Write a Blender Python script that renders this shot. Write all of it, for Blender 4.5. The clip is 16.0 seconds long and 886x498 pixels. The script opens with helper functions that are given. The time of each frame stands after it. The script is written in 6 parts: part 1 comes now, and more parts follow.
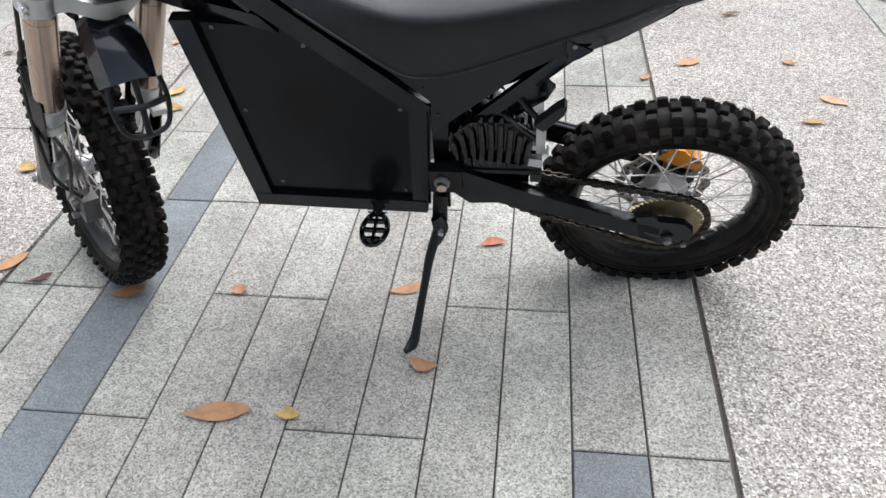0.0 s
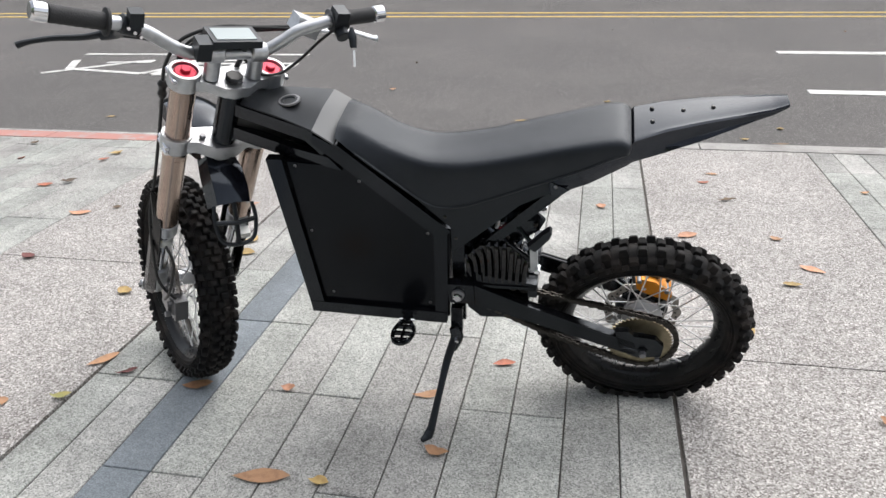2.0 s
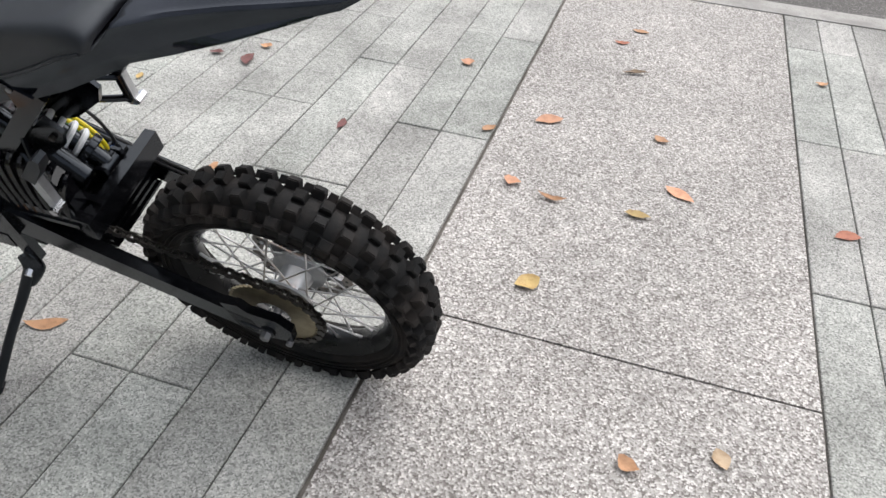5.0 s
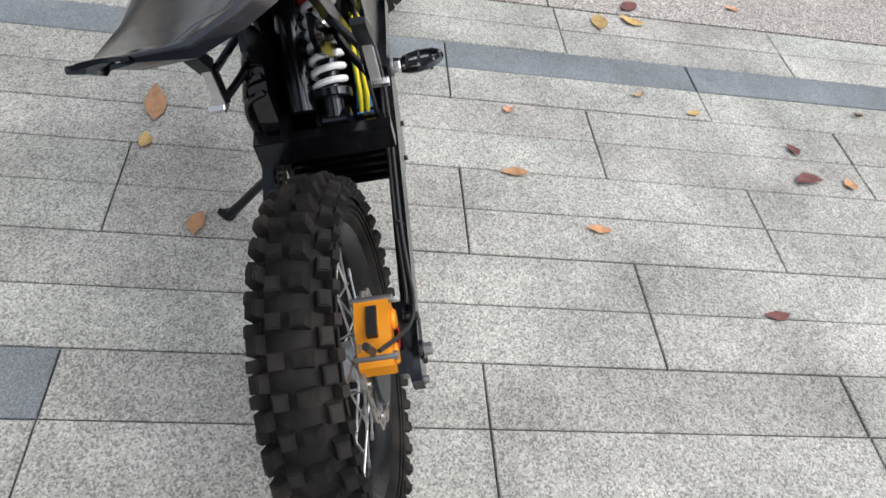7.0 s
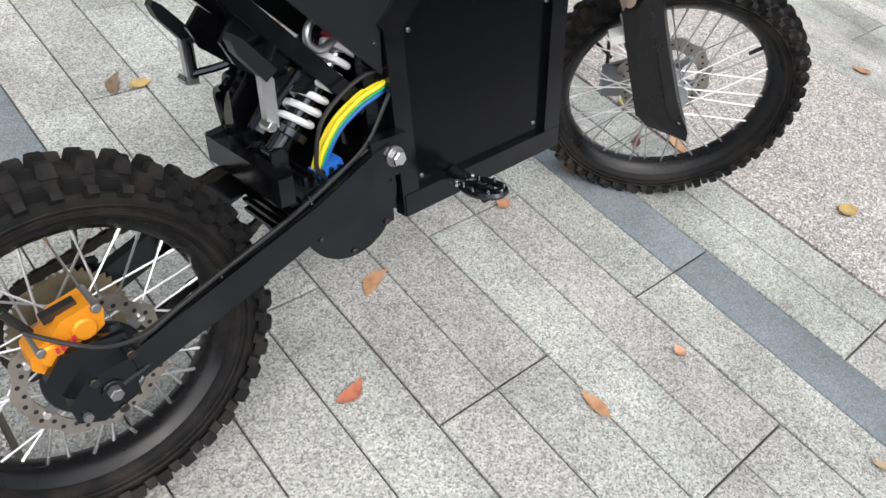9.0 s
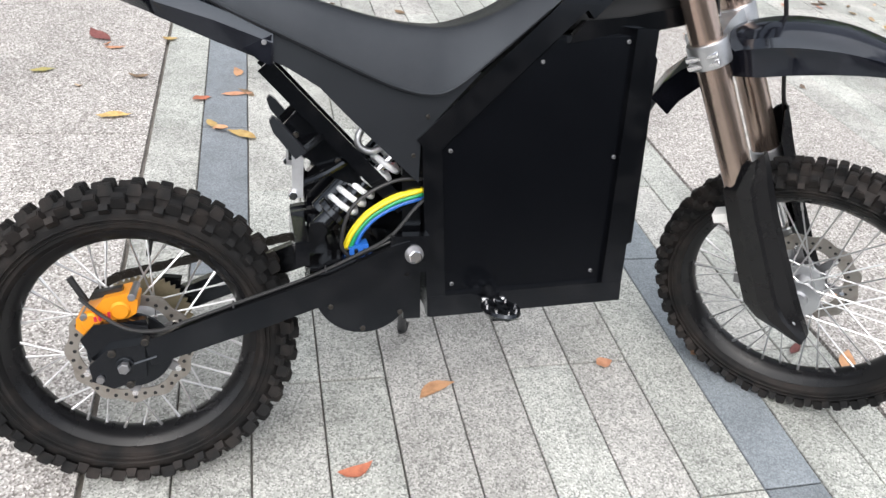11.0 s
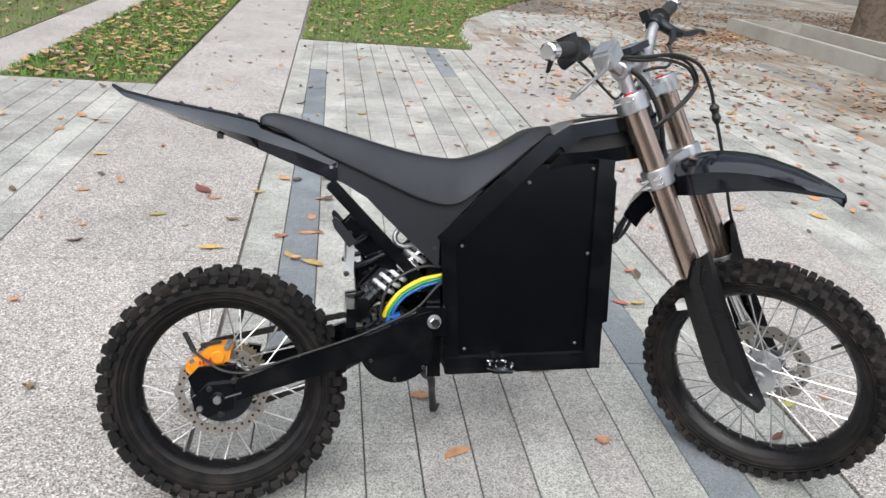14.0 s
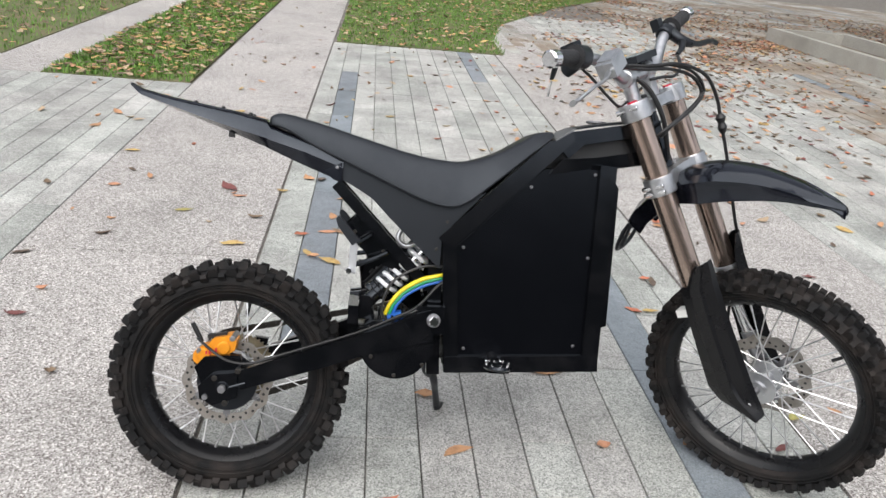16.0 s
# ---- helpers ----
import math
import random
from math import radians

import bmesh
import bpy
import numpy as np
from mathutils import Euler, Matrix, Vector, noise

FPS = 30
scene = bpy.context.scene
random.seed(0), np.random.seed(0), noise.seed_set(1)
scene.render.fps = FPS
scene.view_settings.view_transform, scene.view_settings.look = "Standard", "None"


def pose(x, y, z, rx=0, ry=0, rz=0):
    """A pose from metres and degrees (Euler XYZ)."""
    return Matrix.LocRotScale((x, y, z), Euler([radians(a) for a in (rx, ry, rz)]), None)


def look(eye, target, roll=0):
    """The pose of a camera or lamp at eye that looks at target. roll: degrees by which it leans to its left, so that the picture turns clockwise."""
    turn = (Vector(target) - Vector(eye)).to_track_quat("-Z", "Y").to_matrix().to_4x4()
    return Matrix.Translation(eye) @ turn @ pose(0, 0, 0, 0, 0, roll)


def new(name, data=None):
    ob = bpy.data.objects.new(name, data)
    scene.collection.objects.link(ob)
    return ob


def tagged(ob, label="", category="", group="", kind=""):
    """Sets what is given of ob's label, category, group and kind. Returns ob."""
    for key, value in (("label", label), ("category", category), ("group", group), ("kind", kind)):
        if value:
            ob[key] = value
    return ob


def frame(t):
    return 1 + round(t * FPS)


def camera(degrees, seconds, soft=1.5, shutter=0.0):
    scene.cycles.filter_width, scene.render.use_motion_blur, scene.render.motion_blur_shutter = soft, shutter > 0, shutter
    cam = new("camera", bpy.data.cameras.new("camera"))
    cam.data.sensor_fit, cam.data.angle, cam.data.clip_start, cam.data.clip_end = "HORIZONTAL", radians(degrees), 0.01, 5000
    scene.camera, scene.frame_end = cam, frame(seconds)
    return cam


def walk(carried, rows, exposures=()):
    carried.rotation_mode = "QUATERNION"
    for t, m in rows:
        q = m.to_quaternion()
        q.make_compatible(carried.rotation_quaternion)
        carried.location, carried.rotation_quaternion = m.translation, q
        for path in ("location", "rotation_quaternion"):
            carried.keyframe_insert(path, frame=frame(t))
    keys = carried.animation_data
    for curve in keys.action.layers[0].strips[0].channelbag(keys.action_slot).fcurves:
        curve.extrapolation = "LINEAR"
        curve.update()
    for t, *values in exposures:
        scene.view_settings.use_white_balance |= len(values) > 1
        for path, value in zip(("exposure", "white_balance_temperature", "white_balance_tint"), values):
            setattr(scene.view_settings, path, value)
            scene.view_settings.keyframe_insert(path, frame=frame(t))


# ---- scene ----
cam = camera(61.3, 16.0)
PATH = [
    (0, (-0.027, 0.122, 1.183), (-0.253, 1.662, -0.073), -2.7),
    (0.5, (0.003, 0.005, 1.214), (-0.291, 1.694, 0.184), -2.3),
    (1, (0.119, -0.092, 1.219), (-0.296, 1.645, 0.319), -2.2),
    (1.5, (0.129, -0.197, 1.225), (-0.302, 1.566, 0.386), -2.6),
    (2, (0.099, -0.282, 1.222), (-0.273, 1.507, 0.408), -1.5),
    (2.5, (0.147, -0.233, 1.221), (-0.172, 1.558, 0.392), -1.0),
    (3, (0.314, -0.149, 1.206), (-0.037, 1.608, 0.318), -0.1),
    (3.5, (0.41, -0.003, 1.201), (0.081, 1.734, 0.267), -0.1),
    (4, (0.487, 0.186, 1.197), (0.262, 1.896, 0.185), -0.0),
    (4.2, (0.547, 0.258, 1.175), (0.331, 1.926, 0.093), 0.4),
    (6.3, (0.919, 1.151, 1.134), (-0.153, 2.048, -0.295), 10.7),
    (6.5, (0.905, 1.218, 1.145), (-0.273, 1.965, -0.288), 11.7),
    (7, (0.866, 1.43, 1.143), (-0.491, 1.747, -0.292), 13.0),
    (7.5, (0.849, 1.656, 1.109), (-0.55, 1.566, -0.317), 14.3),
    (8, (0.684, 1.84, 1.115), (-0.706, 1.574, -0.299), 16.9),
    (8.5, (0.539, 2.036, 1.094), (-0.737, 1.443, -0.327), 16.1),
    (9, (0.395, 2.139, 1.123), (-0.711, 1.235, -0.278), 14.8),
    (9.2, (0.343, 2.187, 1.141), (-0.662, 1.151, -0.243), 12.9),
    (11.3, (0.037, 2.511, 1.184), (-0.424, 0.933, 0.045), 8.2),
    (11.5, (0.043, 2.545, 1.193), (-0.428, 0.944, 0.09), 7.5),
    (12, (0.099, 2.634, 1.208), (-0.423, 1.0, 0.179), 6.5),
    (12.5, (0.052, 2.764, 1.223), (-0.427, 1.084, 0.249), 6.1),
    (13, (-0.001, 2.877, 1.233), (-0.358, 1.133, 0.32), 5.7),
    (13.5, (0.025, 2.899, 1.254), (-0.29, 1.104, 0.43), 5.3),
    (14, (0.036, 2.919, 1.247), (-0.271, 1.116, 0.438), 5.3),
    (14.5, (0.024, 2.933, 1.249), (-0.298, 1.144, 0.414), 5.7),
    (15, (0.001, 2.946, 1.248), (-0.326, 1.168, 0.393), 6.1),
    (15.5, (-0.026, 2.953, 1.255), (-0.313, 1.167, 0.403), 5.9),
    (16, (-0.03, 2.964, 1.262), (-0.247, 1.147, 0.455), 5.8),
]
walk(cam, [(t, look(eye, target, roll)) for t, eye, target, roll in PATH], [(0.0, 0.74), (2.0, 0.58), (4.0, 0.58), (6.5, 0.36), (7.0, 0.45), (8.5, 0.48), (9.0, 0.58), (11.3, 0.85), (12.0, 0.78), (14.0, 0.60), (16.0, 0.55)])

# ---- light ----
world = bpy.data.worlds.new("overcast_sky")
scene.world = world
world.use_nodes = True
wn = world.node_tree.nodes
wl = world.node_tree.links
sky = wn.new("ShaderNodeTexSky")
sky.sky_type, sky.sun_disc = "NISHITA", False
sky.sun_elevation, sky.sun_rotation = radians(53), radians(20)
sky.air_density, sky.dust_density, sky.ozone_density = 1.0, 3.0, 1.0
pale = wn.new("ShaderNodeHueSaturation")
pale.inputs["Saturation"].default_value = 0.32
wl.new(sky.outputs["Color"], pale.inputs["Color"])
wl.new(pale.outputs["Color"], wn["Background"].inputs["Color"])
wn["Background"].inputs["Strength"].default_value = 0.15
sun = new("sun", bpy.data.lights.new("sun", "SUN"))
sun.data.energy, sun.data.angle, sun.data.color = 1.6, radians(100), (1.0, 0.97, 0.94)
sun.matrix_world = look((1.0, 4.2, 6.4), (-0.3, 1.5, 0))


# ---- materials ----
def material(name, color, rough=0.5, metal=0.0, spec=0.5, bump=0.0, bump_scale=300.0, tint=None, tint_scale=4.0, tint_at=(0.45, 0.65), grain=None, per_object=0.0, coat=0.0, rough_var=0.0, bump_dist=0.002):
    """Principled material with stains (tint) and grain at two scales, bump, and a shift of brightness from piece to piece."""
    m = bpy.data.materials.new(name)
    m.use_nodes = True
    n, k = m.node_tree.nodes, m.node_tree.links
    b = n["Principled BSDF"]
    b.inputs["Roughness"].default_value, b.inputs["Metallic"].default_value = rough, metal
    b.inputs["Specular IOR Level"].default_value = spec
    b.inputs["Coat Weight"].default_value = coat
    co = n.new("ShaderNodeTexCoord").outputs["Object"]
    if per_object:
        geo = n.new("ShaderNodeNewGeometry")
        co = geo.outputs["Position"]

    def noise_tex(scale, detail=4.0, rough_n=0.55):
        t = n.new("ShaderNodeTexNoise")
        t.inputs["Scale"].default_value, t.inputs["Detail"].default_value, t.inputs["Roughness"].default_value = scale, detail, rough_n
        k.new(co, t.inputs["Vector"])
        return t.outputs["Fac"]

    def ramp(fac, a, c):
        r = n.new("ShaderNodeMapRange")
        r.inputs["From Min"].default_value, r.inputs["From Max"].default_value = a, c
        k.new(fac, r.inputs["Value"])
        return r.outputs["Result"]

    def mix(a, c, fac):
        x = n.new("ShaderNodeMix")
        x.data_type = "RGBA"
        k.new(fac, x.inputs["Factor"])
        for s, v in (("A", a), ("B", c)):
            sock = [i for i in x.inputs if i.name == s and i.type == "RGBA"][0]
            if isinstance(v, tuple):
                sock.default_value = (*v, 1)
            else:
                k.new(v, sock)
        return [o for o in x.outputs if o.type == "RGBA"][0]

    col = color
    if tint:
        col = mix(col, tint, ramp(noise_tex(tint_scale, 6.0, 0.62), *tint_at))
    for g in (grain or ()):
        col = mix(col, g[0], ramp(noise_tex(g[1], 2.0), *g[2]))
    if per_object:
        rnd = n.new("ShaderNodeObjectInfo").outputs["Random"]
        isl = n.new("ShaderNodeNewGeometry").outputs["Random Per Island"]
        add = n.new("ShaderNodeMath"); add.operation = "ADD"
        k.new(rnd, add.inputs[0]); k.new(isl, add.inputs[1])
        fr = n.new("ShaderNodeMath"); fr.operation = "FRACT"
        k.new(add.outputs[0], fr.inputs[0])
        hv = n.new("ShaderNodeHueSaturation")
        val = n.new("ShaderNodeMapRange")
        val.inputs["To Min"].default_value, val.inputs["To Max"].default_value = 1 - per_object, 1 + per_object
        k.new(fr.outputs[0], val.inputs["Value"])
        k.new(val.outputs["Result"], hv.inputs["Value"])
        if isinstance(col, tuple):
            hv.inputs["Color"].default_value = (*col, 1)
        else:
            k.new(col, hv.inputs["Color"])
        col = hv.outputs["Color"]
    if isinstance(col, tuple):
        b.inputs["Base Color"].default_value = (*col, 1)
    else:
        k.new(col, b.inputs["Base Color"])
    if rough_var:
        rv = n.new("ShaderNodeMapRange")
        rv.inputs["To Min"].default_value, rv.inputs["To Max"].default_value = max(0.02, rough - rough_var), min(1, rough + rough_var)
        k.new(noise_tex(18.0, 5.0), rv.inputs["Value"])
        k.new(rv.outputs["Result"], b.inputs["Roughness"])
    if bump:
        bp = n.new("ShaderNodeBump")
        bp.inputs["Strength"].default_value, bp.inputs["Distance"].default_value = bump, bump_dist
        k.new(noise_tex(bump_scale, 3.0), bp.inputs["Height"])
        k.new(bp.outputs["Normal"], b.inputs["Normal"])
    return m


def stone(name, ramp_stops, cell, stain=0.30, stain_scale=2.6, mottle=0.12, mottle_scale=30.0, shift=0.13, hues=((0.97, 1.0, 0.97), (1.0, 0.985, 0.975)), rough=0.85, bump=0.5, dust=None, dust_at=(0.48, 0.66)):
    """Granular stone: crystals or pebbles in several tones, mottling, stains, and a shift of tone from piece to piece."""
    m = bpy.data.materials.new(name)
    m.use_nodes = True
    n, k = m.node_tree.nodes, m.node_tree.links
    b = n["Principled BSDF"]
    b.inputs["Roughness"].default_value, b.inputs["Specular IOR Level"].default_value = rough, 0.35
    co = n.new("ShaderNodeNewGeometry").outputs["Position"]

    def noise_tex(scale, detail, rough_n=0.6):
        t = n.new("ShaderNodeTexNoise")
        t.inputs["Scale"].default_value, t.inputs["Detail"].default_value, t.inputs["Roughness"].default_value = scale, detail, rough_n
        k.new(co, t.inputs["Vector"])
        return t.outputs["Fac"]

    def span(fac, a, c, lo, hi):
        r = n.new("ShaderNodeMapRange")
        for s, v in (("From Min", a), ("From Max", c), ("To Min", lo), ("To Max", hi)):
            r.inputs[s].default_value = v
        k.new(fac, r.inputs["Value"])
        return r.outputs["Result"]

    def times(a, c):
        x = n.new("ShaderNodeMath")
        x.operation = "MULTIPLY"
        k.new(a, x.inputs[0])
        k.new(c, x.inputs[1])
        return x.outputs[0]

    def mixed(fac, a, c, how="MIX"):
        x = n.new("ShaderNodeMix")
        x.data_type, x.blend_type = "RGBA", how
        if isinstance(fac, float):
            x.inputs["Factor"].default_value = fac
        else:
            k.new(fac, x.inputs["Factor"])
        for s, v in (("A", a), ("B", c)):
            sock = [i for i in x.inputs if i.name == s and i.type == "RGBA"][0]
            if isinstance(v, tuple):
                sock.default_value = (*v, 1)
            else:
                k.new(v, sock)
        return [o for o in x.outputs if o.type == "RGBA"][0]

    vo = n.new("ShaderNodeTexVoronoi")
    vo.inputs["Scale"].default_value = cell
    k.new(co, vo.inputs["Vector"])
    sep = n.new("ShaderNodeSeparateColor")
    k.new(vo.outputs["Color"], sep.inputs["Color"])
    cr = n.new("ShaderNodeValToRGB")
    el = cr.color_ramp.elements
    while len(el) < len(ramp_stops):
        el.new(0.5)
    for e, (at, c) in zip(el, ramp_stops):
        e.position, e.color = at, (*c, 1)
    k.new(sep.outputs["Red"], cr.inputs["Fac"])
    col = cr.outputs["Color"]
    rnd = n.new("ShaderNodeObjectInfo").outputs["Random"]
    isl = n.new("ShaderNodeNewGeometry").outputs["Random Per Island"]
    add = n.new("ShaderNodeMath")
    add.operation = "ADD"
    k.new(rnd, add.inputs[0])
    k.new(isl, add.inputs[1])
    fr = n.new("ShaderNodeMath")
    fr.operation = "FRACT"
    k.new(add.outputs[0], fr.inputs[0])
    f7 = n.new("ShaderNodeMath")
    f7.operation = "MULTIPLY"
    f7.inputs[1].default_value = 7.31
    k.new(fr.outputs[0], f7.inputs[0])
    fr2 = n.new("ShaderNodeMath")
    fr2.operation = "FRACT"
    k.new(f7.outputs[0], fr2.inputs[0])
    col = mixed(1.0, col, mixed(fr2.outputs[0], *hues), "MULTIPLY")
    if dust:
        col = mixed(span(noise_tex(1.1, 7.0, 0.68), *dust_at, 0.0, 0.85), col, dust)
    val = times(times(span(noise_tex(stain_scale, 6.0), 0.30, 0.72, 1.0 + stain * 0.5, 1.0 - stain), span(noise_tex(mottle_scale, 4.0), 0.25, 0.75, 1 - mottle, 1 + mottle)), span(fr.outputs[0], 0, 1, 1 - shift, 1 + shift))
    hv = n.new("ShaderNodeHueSaturation")
    k.new(col, hv.inputs["Color"])
    k.new(val, hv.inputs["Value"])
    k.new(hv.outputs["Color"], b.inputs["Base Color"])
    bp = n.new("ShaderNodeBump")
    bp.inputs["Strength"].default_value, bp.inputs["Distance"].default_value = bump, 0.0015
    k.new(vo.outputs["Distance"], bp.inputs["Height"])
    k.new(bp.outputs["Normal"], b.inputs["Normal"])
    return m


M = {}
GRANITE = [(0.0, (0.20, 0.202, 0.195)), (0.18, (0.25, 0.25, 0.24)), (0.32, (0.37, 0.37, 0.355)), (0.68, (0.41, 0.41, 0.395)), (0.82, (0.51, 0.507, 0.492)), (1.0, (0.57, 0.565, 0.55))]
M["slab"] = stone("granite_slab", GRANITE, 300.0, stain=0.38, stain_scale=3.2)
M["dusty_slab"] = stone("dusty_granite_slab", GRANITE, 260.0, stain=0.30, stain_scale=1.4, dust=(0.205, 0.155, 0.110), dust_at=(0.37, 0.57))
M["dark_slab"] = stone("blue_grey_slab", [(0.0, (0.155, 0.172, 0.19)), (0.5, (0.205, 0.228, 0.25)), (1.0, (0.275, 0.30, 0.325))], 380.0, stain=0.26, stain_scale=5.0, mottle=0.08, hues=((0.97, 1.0, 1.0), (1.0, 0.98, 0.98)), rough=0.75, bump=0.25)
M["aggregate"] = stone("exposed_aggregate", [(0.0, (0.15, 0.138, 0.13)), (0.20, (0.22, 0.205, 0.195)), (0.36, (0.345, 0.330, 0.316)), (0.64, (0.40, 0.388, 0.374)), (0.82, (0.52, 0.508, 0.492)), (1.0, (0.73, 0.715, 0.695))], 240.0, stain=0.20, stain_scale=1.8, mottle=0.13, mottle_scale=24.0, shift=0.04, hues=((1.0, 0.985, 0.975), (1.0, 0.985, 0.975)), bump=0.9)
M["mortar"] = material("mortar", (0.13, 0.118, 0.105), 0.95, tint=(0.20, 0.185, 0.17), tint_scale=9.0, bump=0.6, bump_scale=160.0)
M["asphalt"] = material("asphalt", (0.102, 0.097, 0.094), 0.9, tint=(0.138, 0.129, 0.124), tint_scale=0.7, tint_at=(0.42, 0.68), grain=[((0.055, 0.053, 0.052), 160.0, (0.5, 0.6)), ((0.30, 0.288, 0.28), 130.0, (0.56, 0.68))], bump=0.8, bump_scale=150.0, bump_dist=0.004)
M["kerb"] = material("kerb_concrete", (0.42, 0.41, 0.39), 0.9, tint=(0.25, 0.24, 0.23), tint_scale=4.0, grain=[((0.28, 0.27, 0.26), 200.0, (0.52, 0.62))], per_object=0.08, bump=0.4, bump_scale=200.0)
M["red_paint"] = material("worn_red_paint", (0.46, 0.22, 0.19), 0.75, tint=(0.40, 0.32, 0.30), tint_scale=7.0, tint_at=(0.5, 0.62), bump=0.3, bump_scale=150.0)
M["white_paint"] = material("worn_white_road_paint", (0.66, 0.65, 0.63), 0.75, tint=(0.33, 0.32, 0.31), tint_scale=9.0, tint_at=(0.52, 0.68), bump=0.3, bump_scale=150.0)
M["yellow_paint"] = material("worn_yellow_road_paint", (0.62, 0.44, 0.12), 0.75, tint=(0.40, 0.32, 0.18), tint_scale=9.0, tint_at=(0.5, 0.66))
# for the added unseen walls: near black, so glossy parts reflect darkness
M["shade_wall"] = material("dark_unseen_wall", (0.075, 0.080, 0.075), 0.9, tint=(0.045, 0.055, 0.04), tint_scale=0.6, bump=0.3, bump_scale=20.0)
M["earth"] = material("dry_earth", (0.17, 0.135, 0.10), 0.95, tint=(0.10, 0.08, 0.06), tint_scale=5.0, bump=0.8, bump_scale=60.0)
M["soil"] = material("lawn_soil", (0.10, 0.115, 0.045), 0.95, tint=(0.16, 0.13, 0.075), tint_scale=2.5, bump=0.8, bump_scale=60.0)
M["grass"] = material("grass_blades", (0.10, 0.225, 0.030), 0.7, tint=(0.17, 0.27, 0.05), tint_scale=3.0, per_object=0.3)
M["planter"] = material("planter_concrete", (0.40, 0.385, 0.345), 0.9, tint=(0.29, 0.28, 0.245), tint_scale=1.6, grain=[((0.26, 0.25, 0.23), 160.0, (0.5, 0.62))], bump=0.5, bump_scale=150.0)
M["bark"] = material("bark", (0.15, 0.115, 0.085), 0.95, tint=(0.07, 0.055, 0.042), tint_scale=14.0, bump=1.0, bump_scale=45.0, bump_dist=0.02)
LEAVES = []
for c, d in (((0.50, 0.275, 0.145), (0.36, 0.19, 0.10)), ((0.46, 0.16, 0.09), (0.32, 0.10, 0.06)), ((0.48, 0.34, 0.13), (0.35, 0.22, 0.08)), ((0.19, 0.065, 0.06), (0.12, 0.040, 0.035)), ((0.30, 0.29, 0.10), (0.40, 0.33, 0.12)), ((0.19, 0.130, 0.08), (0.12, 0.08, 0.05)), ((0.58, 0.30, 0.18), (0.44, 0.21, 0.12)), ((0.44, 0.33, 0.22), (0.32, 0.22, 0.13)), ((0.10, 0.072, 0.055), (0.16, 0.11, 0.07))):
    LEAVES.append(material("dry_leaf", c, 0.6, tint=d, tint_scale=45.0, per_object=0.18, bump=0.3, bump_scale=200.0))
M["black_steel"] = material("black_powder_coat", (0.0026, 0.0028, 0.0036), 0.13, spec=0.50, tint=(0.008, 0.008, 0.009), tint_scale=12.0, bump=0.05, bump_scale=700.0, rough_var=0.06)
M["black_panel"] = material("black_sheet_panel", (0.0022, 0.0024, 0.0034), 0.20, spec=0.26, bump=0.03, bump_scale=600.0, rough_var=0.05)
M["matte_black"] = material("matte_black_cover", (0.0078, 0.0081, 0.0095), 0.38, spec=0.46, bump=0.06, bump_scale=900.0, rough_var=0.08)
M["gloss_black"] = material("glossy_carbon_plastic", (0.005, 0.0055, 0.0085), 0.11, spec=0.60, tint=(0.011, 0.012, 0.017), tint_scale=20.0, rough_var=0.07)
M["grey_cover"] = material("grey_tank_edge", (0.14, 0.145, 0.15), 0.45, bump=0.05, bump_scale=500.0)
M["vinyl"] = material("seat_vinyl", (0.0080, 0.0084, 0.0104), 0.36, spec=0.46, bump=0.35, bump_scale=900.0, rough_var=0.06, tint=(0.015, 0.0155, 0.018), tint_scale=8.0)
# the blue of a reflected sky is put into the specular tint of these blacks
for k in ("black_steel", "black_panel", "matte_black", "gloss_black", "vinyl"):
    M[k].node_tree.nodes["Principled BSDF"].inputs["Specular Tint"].default_value = (0.80, 0.89, 1.0, 1)
M["rubber"] = material("tyre_rubber", (0.0078, 0.0078, 0.0083), 0.70, spec=0.24, tint=(0.028, 0.0230, 0.0208), tint_scale=14.0, tint_at=(0.44, 0.66), bump=0.3, bump_scale=260.0, per_object=0.12)
M["rib_black"] = material("glossy_black_ribs", (0.003, 0.003, 0.004), 0.06, spec=0.55, rough_var=0.03)
M["grip"] = material("grip_rubber", (0.02, 0.02, 0.022), 0.65, bump=0.7, bump_scale=350.0)
M["rim"] = material("black_rim", (0.006, 0.006, 0.007), 0.28, spec=0.36, rough_var=0.08)
M["chrome"] = material("chrome", (0.78, 0.78, 0.80), 0.14, 1.0, rough_var=0.06)
M["spoke"] = material("steel_spoke", (0.74, 0.74, 0.75), 0.38, 1.0)
M["alloy"] = material("cast_alloy", (0.56, 0.57, 0.59), 0.38, 0.92, tint=(0.44, 0.45, 0.47), tint_scale=25.0, bump=0.12, bump_scale=500.0, rough_var=0.1)
M["bronze"] = material("bronze_anodised_tube", (0.47, 0.365, 0.31), 0.20, 0.92, tint=(0.36, 0.285, 0.245), tint_scale=6.0, rough_var=0.07)
M["red"] = material("red_anodised", (0.62, 0.03, 0.07), 0.35, 0.4)
M["orange"] = material("orange_anodised", (0.80, 0.30, 0.015), 0.38, 0.3, rough_var=0.08)
M["disc"] = material("brushed_disc", (0.40, 0.375, 0.345), 0.42, 0.9, tint=(0.30, 0.27, 0.24), tint_scale=30.0, rough_var=0.1)
M["brass"] = material("sprocket_steel", (0.36, 0.31, 0.21), 0.45, 0.85, tint=(0.25, 0.21, 0.14), tint_scale=30.0)
M["chain"] = material("oiled_chain", (0.06, 0.055, 0.05), 0.35, 0.85)
M["white_spring"] = material("white_spring_paint", (0.75, 0.76, 0.78), 0.35)
M["yellow_wire"] = material("yellow_sleeve", (0.75, 0.62, 0.02), 0.4)
M["green_wire"] = material("green_sleeve", (0.02, 0.33, 0.12), 0.4)
